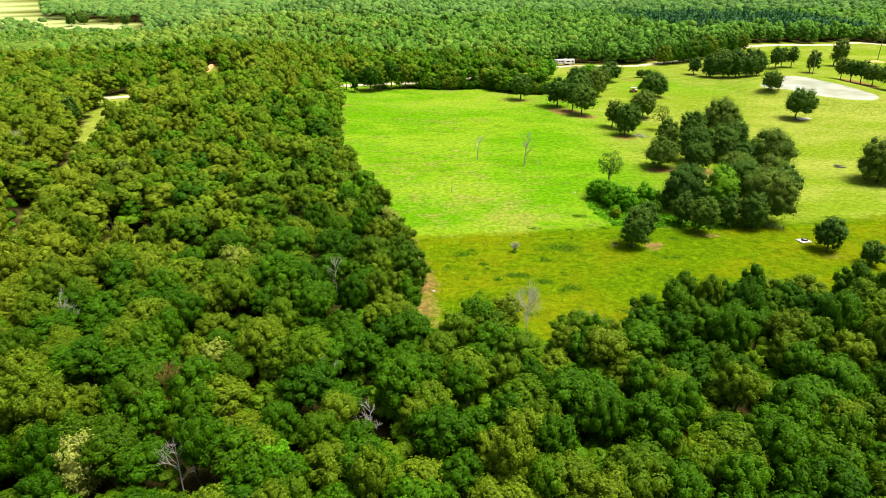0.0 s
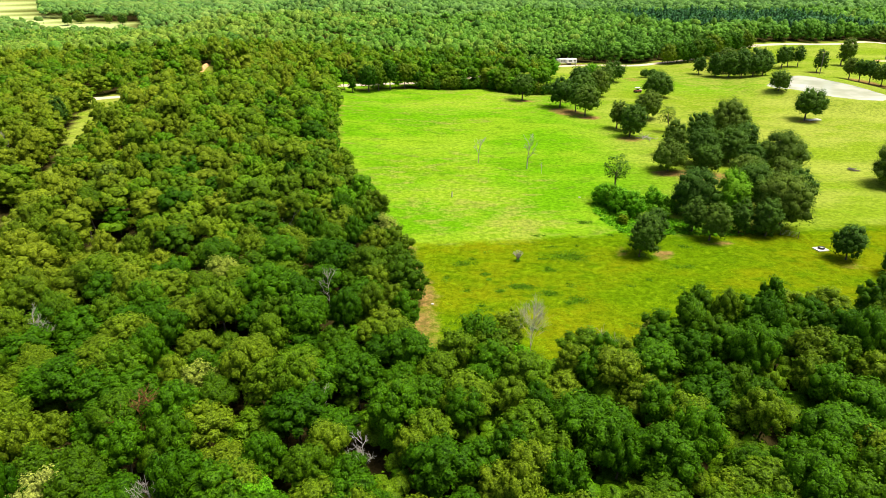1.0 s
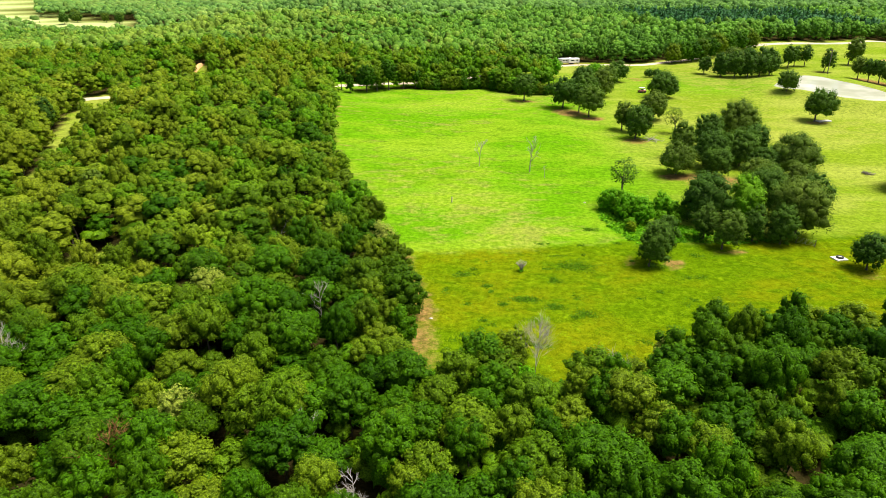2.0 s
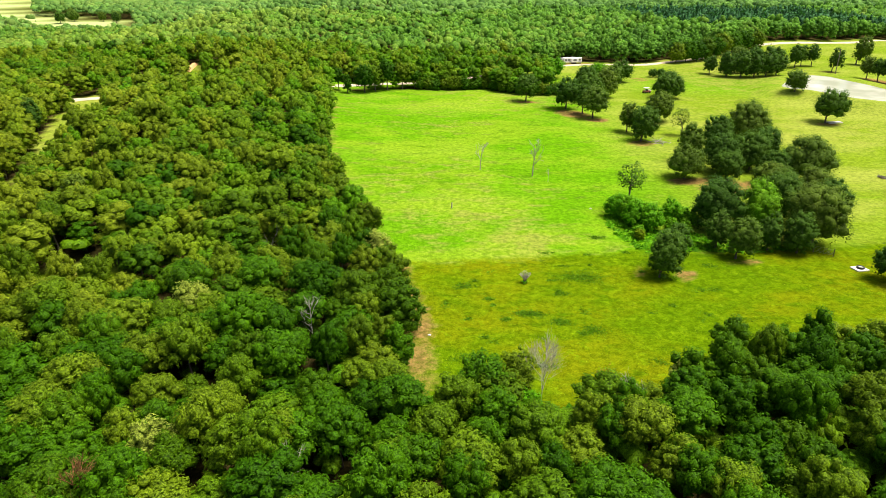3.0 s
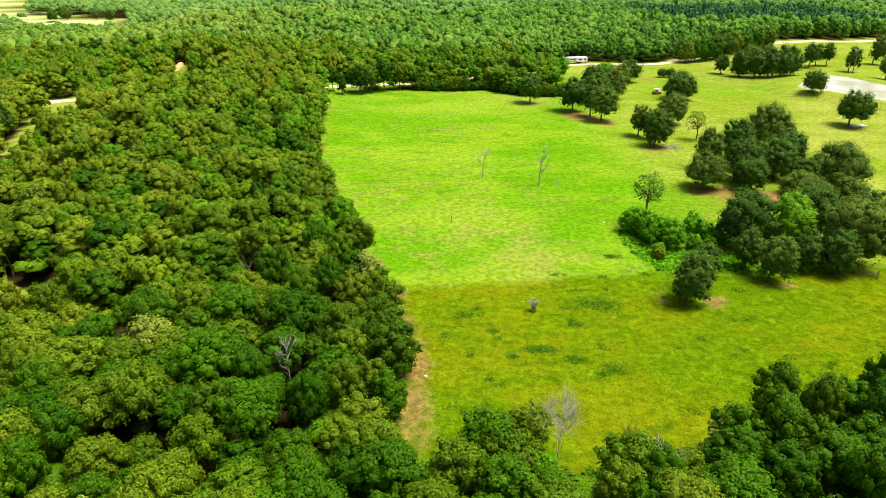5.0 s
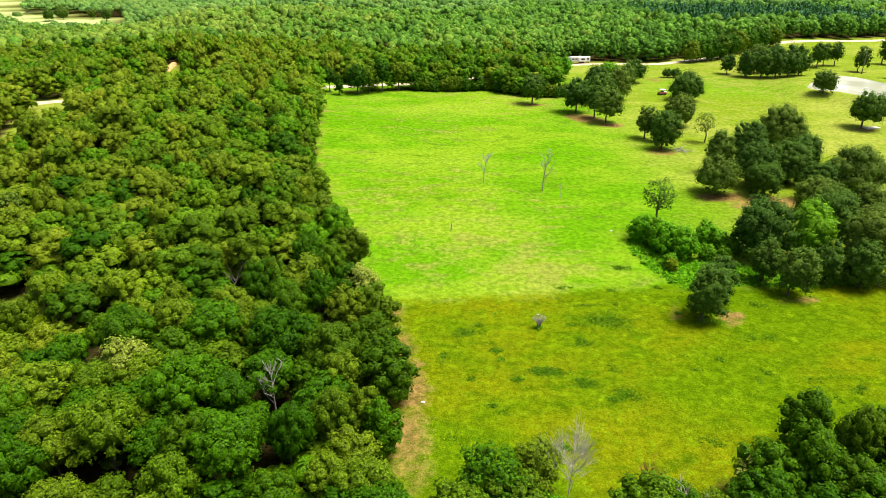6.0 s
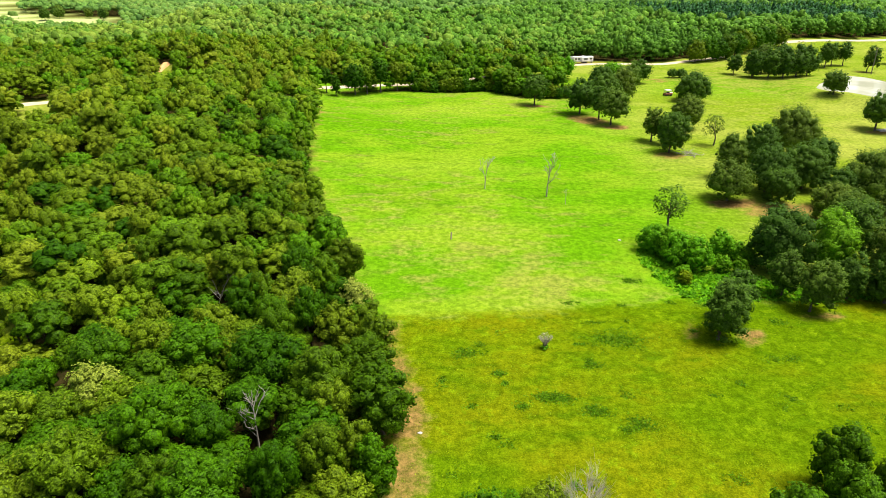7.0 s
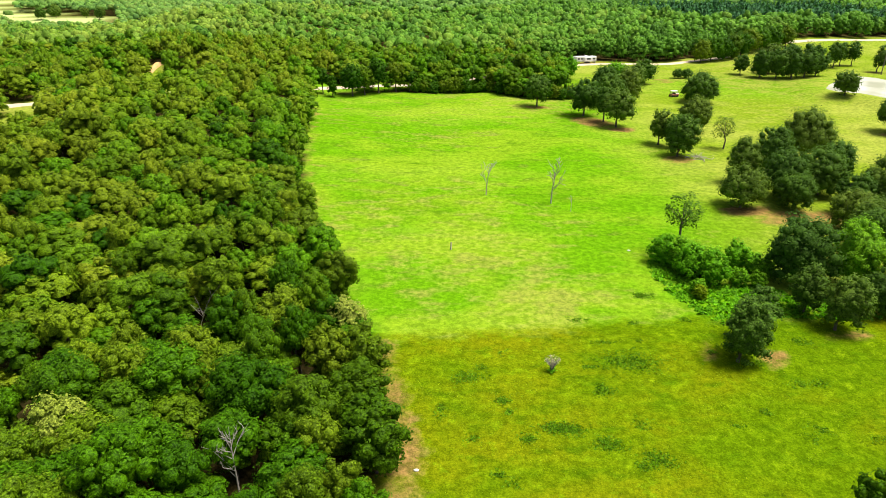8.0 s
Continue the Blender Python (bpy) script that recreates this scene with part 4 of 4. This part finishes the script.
# ---- dead trees and shrubs ----
def bare_tree(x, y, tall, spread, label, material=None, forks=9, seed=1, fine=3, bent=0.0, slim=1.0, name="dead_tree"):
    """A leafless tree: a trunk and limbs that fork into twigs."""
    material = material or M_DEAD
    r = np.random.default_rng(seed)
    tree = thing(name, x, y, height(x, y), label, "dead tree", "dead trees")
    girth = (0.0075 * tall + 0.02) * slim
    line = np.array([(0, 0, -0.3), (0.1 * bent, 0.02, tall * 0.3), (0.45 * bent, r.normal(0, 0.1), tall * 0.62), (bent, r.normal(0, 0.2), tall)])
    part_mesh("trunk", mesh_of("trunk", *ring_tube(line, girth * np.array([1.3, 0.9, 0.6, 0.16]), 7), material, smooth=True), tree)
    for k in range(forks):
        t = r.uniform(0.3, 0.95)
        start = np.array([np.interp(t, [0, 0.3, 0.62, 1], line[:, q]) for q in range(3)])
        start[2] = tall * t
        a, pieces = r.uniform(0, 6.28), []
        reach = spread * (1.15 - t) * r.uniform(0.6, 1.1) + 0.2
        way = np.array([math.cos(a), math.sin(a), r.uniform(0.7, 1.8)])
        end = start + way * reach
        knee = start + way * reach * 0.5 + r.normal(0, 0.08 * reach, 3)
        pieces.append(ring_tube([start, knee, end], girth * np.array([0.55, 0.42, 0.2]), 5))
        for _ in range(fine):
            s = start + (end - start) * r.uniform(0.35, 1.0)
            e = s + (way * 0.5 + r.normal(0, 0.55, 3) + (0, 0, 0.25)) * reach * 0.45
            m = (s + e) / 2 + r.normal(0, 0.05 * reach, 3)
            pieces.append(ring_tube([s, m, e], girth * np.array([0.3, 0.24, 0.12]), 4))
            for _ in range(fine - 1):
                g = e + r.normal(0, 0.35, 3) * reach * 0.5 + (0, 0, 0.12 * reach)
                pieces.append(ring_tube([m, g], girth * np.array([0.2, 0.1]), 3))
        part_mesh("branch", mesh_of("branch", *joined(pieces), material), tree)
    return tree


bare_tree(8.9, 157.0, 5.6, 2.2, "pale dead snag standing in the green meadow", M_DEAD, 9, 4, 3, 0.5, slim=1.4)
bare_tree(20.6, 153.4, 8.2, 2.4, "tall grey dead snag with a forked trunk", M_DEAD, 14, 5, 3, 0.9, slim=1.4)
bare_tree(23.6, 149.6, 3.0, 0.8, "short broken grey snag in the meadow", M_DEAD, 4, 6, 1)
bare_tree(11.2, 73.4, 7.6, 3.0, "silvery dead tree with a haze of fine twigs", M_DEAD, 22, 7, 6, 0.3, 0.6)
bare_tree(19.3, 69.6, 6.8, 2.8, "pale dead tree rising from the undergrowth", M_DEAD, 8, 8, 3, 0.6)
bare_tree(-16.2, 84.6, 7.9, 2.2, "grey dead tree amid the green canopy", M_DEAD, 10, 9, 3)
bare_tree(-7.4, 51.6, 7.2, 2.0, "pale bare twigs above the canopy", M_DEAD, 12, 10, 4)
bare_tree(-50.0, 71.8, 8.2, 2.4, "grey dead tree amid the green canopy", M_DEAD, 10, 12, 4)
bare_tree(-30.0, 56.0, 8.4, 2.8, "brown withered tree amid the green canopy", M_RUST, 16, 13, 5)
bare_tree(-28.6, 110.4, 2.8, 2.6, "fallen pale dead branches in a clearing", M_DEAD, 7, 14, 2, 1.2)
bare_tree(18.2, 75.2, 3.2, 1.8, "small rust-brown withered tree at the wood's front", M_RUST, 14, 15, 5)
bare_tree(-96.0, 140.0, 8.6, 2.6, "grey dead tree amid the green canopy", M_DEAD, 9, 16, 3)
bare_tree(-25.0, 46.0, 7.8, 2.2, "grey dead twigs above the canopy", M_DEAD, 9, 17, 4)
bare_tree(-13.5, 60.5, 7.4, 1.6, "grey dead twigs above the canopy", M_DEAD, 9, 18, 3)

for tx, ty, th, tw in ((-1.5, 71.0, 3.2, 3.4), (2.0, 70.5, 3.0, 3.2), (6.0, 71.8, 3.4, 3.4), (9.5, 71.6, 3.8, 3.2)):
    oak(tx, ty, th, tw, "bright green sapling at the front wood's edge", material=M_VIVID, low=0.0, name="sapling", group="front saplings")

# pale shrub in the olive grass
shrub = thing("shrub", 12.9, 102.6, height(12.9, 102.6), "pale silvery round shrub with dark foot in the grass", "shrub")
r = np.random.default_rng(31)
for k in range(5):
    a = k * 1.26
    part_mesh("stem", mesh_of("stem", *ring_tube([(0, 0, -0.1), (0.2 * math.cos(a), 0.2 * math.sin(a), 0.6), (0.5 * math.cos(a), 0.5 * math.sin(a), 1.4)], [0.06, 0.05, 0.02], 5), M_CHAR), shrub)
for k in range(40):
    a, lean = r.uniform(0, 6.28), r.uniform(0.15, 1.0)
    top = (lean * math.cos(a), lean * math.sin(a), r.uniform(1.5, 2.0) - 0.35 * lean)
    part_mesh("twig", mesh_of("twig", *ring_tube([(0, 0, 0.2), (top[0] * 0.35, top[1] * 0.35, top[2] * 0.6), top], [0.04, 0.03, 0.018], 4), M_DEAD), shrub)
v, f, n = crown(33, 14, 150, 0.10, low=0.0, clump=0.2, reach=0.8, heart=0.0, knots=False, ragged=0.3)
part_mesh("crown", mesh_of("crown", v * (1.0, 1.0, 0.8) + (0, 0, 1.25), f, M_PALE, np.full(len(v), -1.0)), shrub)
v, f, n = crown(34, 8, 60, 0.3, low=-0.1)
part_mesh("foot_leaves", mesh_of("foot_leaves", v * (0.6, 0.55, 0.32) + (0.05, 0, 0.2), f, M_VIVID, np.full(len(v), -1.0)), shrub)


# ---- weeds and grass tufts ----
def tufts(name, label, spots, size, material, seed):
    r = np.random.default_rng(seed)
    n = len(spots)
    base = np.stack([spots[:, 0], spots[:, 1], lift(spots[:, 0], spots[:, 1])], -1)
    pieces, tints = [], []
    for k in range(3):
        a = r.uniform(0, 6.28, n)
        d, s = np.stack([np.cos(a), np.sin(a), np.zeros(n)], -1), size * r.uniform(0.5, 1.5, (n, 1))
        o = base + r.normal(0, 0.12, (n, 3)) * (1, 1, 0)
        v = np.stack([o + d * s * 0.5, o - d * s * 0.5, o + np.cross(d, (0, 0, 1)) * s * 0.4 + np.array([0, 0, 1]) * s * r.uniform(0.15, 0.6, (n, 1))], 1)
        pieces.append((v.reshape(-1, 3), np.arange(3 * n).reshape(n, 3)))
        tints.append(np.repeat(r.uniform(0, 1, n), 3))
    v, f = joined(pieces)
    tagged(new(name, mesh_of(name, v, f, material, np.concatenate(tints))), label, "grass", kind="stuff")


r = np.random.default_rng(41)
p = np.stack([r.uniform(-4, 95, 9000), r.uniform(70, 118, 9000)], -1)
patchy = np.sin(p[:, 0] * 0.5) * np.sin(p[:, 1] * 0.6 + 1) + 0.7 * np.sin(p[:, 0] * 0.21 + p[:, 1] * 0.33)
p = p[~woods(p[:, 0], p[:, 1]) & (p[:, 1] < LINE[0] + LINE[1] * p[:, 0]) & (patchy + r.normal(0, 0.6, len(p)) > 0.2)]
tufts("rough_grass", "tufted olive-green rough grass with weeds", p, 0.16, M_WEED, 42)
patches = [(12.6, 93.5, 1.3, 0.5, 90), (16.6, 91.5, 0.9, 0.6, 45), (22, 104.5, 2.2, 1.2, 110), (20.6, 89.6, 1.0, 0.7, 45), (9, 92, 0.5, 0.4, 18), (27.5, 119, 0.8, 0.5, 36), (7, 97.5, 0.5, 0.4, 20), (18, 99.5, 0.8, 0.6, 30), (3.5, 101.5, 1.2, 0.7, 40)]
patches += [(r.uniform(0, 70), r.uniform(80, 116), r.uniform(0.2, 0.8), r.uniform(0.2, 0.7), int(r.uniform(3, 13))) for _ in range(46)]
p = np.concatenate([np.array((cx, cy)) + r.normal(0, 0.8, (5 * n, 2)) * (sx, sy) for cx, cy, sx, sy, n in patches])
p = p[~woods(p[:, 0], p[:, 1]) & (p[:, 1] < LINE[0] + LINE[1] * p[:, 0] + 9)]
tufts("weed_patch", "low dark green weed patches in the grass", p, 0.20, M_WEED_DARK, 43)
p = np.stack([r.uniform(29, 60, 3200), r.uniform(112, 130, 3200)], -1)
p = p[(ellipse(p[:, 0], p[:, 1], 35.5, 121, 4.2, 10, 15) + ellipse(p[:, 0], p[:, 1], 42, 118, 6, 4.5) + ellipse(p[:, 0], p[:, 1], 51, 116, 9, 2.6)) > 0]
tufts("undergrowth", "lush green undergrowth round the thicket", p, 0.6, M_VIVID, 44)
p = np.stack([r.uniform(-12, 24, 700), r.uniform(66, 74, 700)], -1)
tufts("undergrowth", "bright green brush at the front wood's edge", p[woods(p[:, 0], p[:, 1] - 2.5)], 1.1, M_VIVID, 45)


# ---- things of the farm ----
def camper(x, y, turn):
    """A long white travel trailer."""
    c = thing("camper_trailer", x, y, height(x, y) + 0.06, "long white travel trailer parked beside the gravel road", "trailer", turn=turn)
    part("body", box(bmesh.new(), -4.6, 4.6, -1.25, 1.25, 0.75, 3.3, 0.22), M_WHITE, c)
    part("overhang", box(bmesh.new(), -6.0, -4.4, -1.2, 1.2, 1.75, 3.15, 0.2), M_GREY, c, "grey front overhang")
    part("slide_out", box(bmesh.new(), -1.0, 2.6, -1.75, -1.2, 1.0, 2.9, 0.05), M_WHITE, c)
    part("stripe", box(bmesh.new(), -4.4, 4.4, -1.27, -1.24, 1.0, 1.3), M_GREY, c, "grey side stripe")
    for wx in (-3.6, -2.2, 3.4):
        part("window", box(bmesh.new(), wx - 0.5, wx + 0.5, -1.29, -1.23, 1.8, 2.5, 0.02), M_GLASS, c)
    part("window", box(bmesh.new(), 0.0, 1.7, -1.79, -1.74, 1.8, 2.5, 0.02), M_GLASS, c)
    part("door", box(bmesh.new(), -1.85, -1.15, -1.30, -1.23, 0.85, 2.75, 0.02), M_GREY, c)
    part("roof_unit", box(bmesh.new(), -0.6, 0.5, -0.4, 0.4, 3.28, 3.6, 0.1), M_WHITE, c)
    part("hitch", box(bmesh.new(), -5.8, -4.5, -0.12, 0.12, 0.8, 0.98), M_STEEL, c)
    for wx in (0.2, 1.2):
        for wy in (-1.15, 1.15):
            bm = bmesh.new()
            bmesh.ops.create_cone(bm, cap_ends=True, segments=18, radius1=0.42, radius2=0.42, depth=0.26, matrix=pose(wx, wy, 0.40, 90))
            part("wheel", bm, M_RUBBER, c)
    for wx in (-4.0, 4.2):
        part("jack", box(bmesh.new(), wx - 0.08, wx + 0.08, -0.9, 0.9, -0.1, 0.8), M_STEEL, c)
    c.scale = (0.92, 0.92, 0.82)
    return c


camper(58.6, 308.6, 8.0)


def buggy(x, y, turn):
    """A small farm buggy with a white roof."""
    c = thing("farm_buggy", x, y, height(x, y), "small farm buggy with white roof and faded red body", "buggy", turn=turn)
    part("body", box(bmesh.new(), -1.4, 1.4, -0.75, 0.75, 0.4, 0.95, 0.12), M_RED, c)
    part("hood", box(bmesh.new(), 0.7, 1.5, -0.65, 0.65, 0.85, 1.12, 0.1), M_WHITE, c)
    part("seat", box(bmesh.new(), -0.4, 0.2, -0.6, 0.6, 0.9, 1.35, 0.08), M_RUBBER, c)
    part("roof", box(bmesh.new(), -1.2, 0.9, -0.8, 0.8, 1.85, 1.97, 0.05), M_WHITE, c, "white roof panel")
    for px, py in ((-1.05, -0.68), (-1.05, 0.68), (0.75, -0.68), (0.75, 0.68)):
        part("post", box(bmesh.new(), px - 0.04, px + 0.04, py - 0.04, py + 0.04, 0.9, 1.88), M_STEEL, c)
        bm = bmesh.new()
        bmesh.ops.create_cone(bm, cap_ends=True, segments=16, radius1=0.34, radius2=0.34, depth=0.26, matrix=pose(px * 1.0, py * 1.15, 0.33, 90))
        part("wheel", bm, M_RUBBER, c)
    c.scale = (0.95, 0.95, 0.95)
    return c


buggy(73.7, 245.0, 15.0)


def utility_pole(x, y, tall):
    c = thing("utility_pole", x, y, height(x, y), "weathered wooden utility pole with a crossarm", "pole", "utility poles")
    part_mesh("pole", mesh_of("pole", *ring_tube([(0, 0, -0.5), (0, 0, tall * 0.5), (0, 0, tall)], [0.19, 0.16, 0.12], 8), M_CHAR, smooth=True), c)
    part("crossarm", box(bmesh.new(), -0.9, 0.9, -0.06, 0.06, tall - 0.6, tall - 0.45), M_CHAR, c)
    for q in (-0.8, 0.0, 0.8):
        bm = bmesh.new()
        bmesh.ops.create_cone(bm, cap_ends=True, segments=8, radius1=0.06, radius2=0.04, depth=0.2, matrix=pose(q, 0, tall - 0.35))
        part("insulator", bm, M_STEEL, c)
    return c


utility_pole(163.0, 282.5, 10.0)
utility_pole(219.7, 326.4, 10.5)


def water_pad(x, y, turn):
    """A square slab with a tyre trough on it."""
    z = height(x, y)
    slab = tagged(new("concrete_pad"), "pale square concrete pad in the grass", "pad")
    slab.matrix_world = pose(x, y, z, 0, 0, turn)
    part("slab", box(bmesh.new(), -1.05, 1.05, -0.9, 0.9, -0.35, 0.16, 0.04), M_CONCRETE, slab)
    tyre = thing("tyre_trough", x + 0.1, y, z + 0.16, "black rubber tyre water trough on a concrete pad", "trough", turn=turn)
    v, f = [], []
    for a in range(24):
        for b in range(10):
            u, w_ = 2 * math.pi * a / 24, 2 * math.pi * b / 10
            rad = 0.46 + 0.15 * math.cos(w_)
            v.append((rad * math.cos(u), rad * math.sin(u), 0.17 + 0.17 * math.sin(w_)))
            f.append((a * 10 + b, ((a + 1) % 24) * 10 + b, ((a + 1) % 24) * 10 + (b + 1) % 10, a * 10 + (b + 1) % 10))
    part_mesh("tyre", mesh_of("tyre", v, f, M_RUBBER, smooth=True), tyre)
    bm = bmesh.new()
    bmesh.ops.create_cone(bm, cap_ends=True, segments=20, radius1=0.38, radius2=0.38, depth=0.08, matrix=pose(0, 0, 0.2))
    part("water", bm, M_WATER, tyre)


water_pad(67.4, 107.4, 12.0)

slab = thing("stone_slab", 117.4, 202.6, height(117.4, 202.6), "pale flat stone slab under the lone oak", "slab", turn=10)
part("slab", box(bmesh.new(), -2.2, 2.2, -0.9, 0.9, -0.2, 0.25, 0.08), M_STONE, slab)


def panel_gate(x, y, turn):
    """A steel cattle panel on two posts."""
    c = thing("cattle_panel", x, y, height(x, y), "grey steel cattle panel standing in the grass", "gate", turn=turn)
    for px in (-1.5, 1.5):
        part("post", box(bmesh.new(), px - 0.06, px + 0.06, -0.06, 0.06, -0.3, 1.4), M_CHAR, c)
    for k in range(5):
        part("rail", box(bmesh.new(), -1.5, 1.5, -0.015, 0.015, 0.25 + 0.23 * k, 0.275 + 0.23 * k), M_STEEL, c)
    part("brace", box(bmesh.new(), -0.03, 0.03, -0.03, 0.03, 0.2, 1.25), M_STEEL, c)
    return c


panel_gate(64.6, 113.0, -35.0)
stake = thing("fence_stake", 2.0, 133.9, height(2.0, 133.9), "short weathered wooden stake in the meadow", "stake")
part_mesh("post", mesh_of("post", *ring_tube([(0, 0, -0.3), (0.03, 0, 0.6), (0.05, 0, 1.2)], [0.13, 0.12, 0.10], 7), M_DEAD, smooth=True), stake)


def boulder(x, y, size, seed, label="pale limestone boulder in the grass"):
    c = thing("boulder", x, y, height(x, y), label, "stone", "boulders")
    r = np.random.default_rng(seed)
    v, f = ball(size, 2)
    v = v * (1 + 0.18 * np.sin(3 * v / size + r.uniform(0, 6, 3)).sum(1, keepdims=True) / 2) * (1, 0.8, 0.55)
    part_mesh("stone", mesh_of("stone", v + (0, 0, size * 0.15), f, M_STONE), c)


boulder(-1.5, 88.0, 0.22, 51)
boulder(29.5, 133.0, 0.25, 52)


def brush_pile(x, y, wide, seed, label="heap of grey cut branches on the grass"):
    c = thing("brush_pile", x, y, height(x, y), label, "brush pile", "brush piles")
    r = np.random.default_rng(seed)
    for k in range(22):
        a = r.uniform(0, 6.28)
        o, d = r.normal(0, wide * 0.16, 3) * (1, 1, 0) + (0, 0, r.uniform(0.05, 0.5)), np.array([math.cos(a), math.sin(a), r.uniform(-0.15, 0.3)]) * wide * r.uniform(0.3, 0.55)
        part_mesh("stick", mesh_of("stick", *ring_tube([o - d, o + r.normal(0, 0.1, 3), o + d], [0.07, 0.05, 0.02], 5), M_DEAD if k % 3 and wide > 4 else M_CHAR), c)


brush_pile(58.0, 181.0, 6.0, 61, "scatter of pale fallen branches beside an oak")
brush_pile(99.5, 152.0, 2.4, 62, "dark heap of brush in the pasture")

# red clay laid bare
for cx, cy, rx, ry, seed in ((214.3, 319.5, 5.5, 3.0, 71), (-88.0, 243.0, 0.9, 5.5, 72), (-80.0, 226.0, 1.6, 2.4, 73), (-75.5, 223.0, 2.4, 1.2, 74)):
    r = np.random.default_rng(seed)
    v, f = [(cx, cy, height(cx, cy) + (1.3 if cx < 0 else 0.55))], []
    for q, up in ((0.5, 0.9 if cx < 0 else 0.4), (1.0, -0.15)):
        for k in range(20):
            a = 2 * math.pi * k / 20
            px, py = cx + rx * q * r.uniform(0.85, 1.15) * math.cos(a), cy + ry * q * r.uniform(0.85, 1.15) * math.sin(a)
            v.append((px, py, height(px, py) + up + r.normal(0, 0.05)))
    for k in range(20):
        f += [(0, 1 + k, 1 + (k + 1) % 20), (1 + k, 21 + k, 21 + (k + 1) % 20), (1 + k, 21 + (k + 1) % 20, 1 + (k + 1) % 20)]
    bank = thing("clay_bank", 0, 0, 0, "bare bank of orange-red clay", "earth bank", "clay banks")
    part_mesh("clay", mesh_of("clay", v, f, M_CLAY, smooth=True), bank)

# scattered trees of the valley fields
r = np.random.default_rng(81)
for k in range(12):
    s, ty = r.uniform(-0.60, -0.47), r.uniform(600, 690)
    tx = s * ty
    if k >= 9:
        ty = r.uniform(760, 1000)
        tx = -0.66 * ty + r.uniform(-40, 40)
    oak(tx, ty, r.uniform(7, 9), r.uniform(7, 10), "dark round oak in a distant pale field", low=0.1, detail=0.4, group="valley trees", full=0.75)
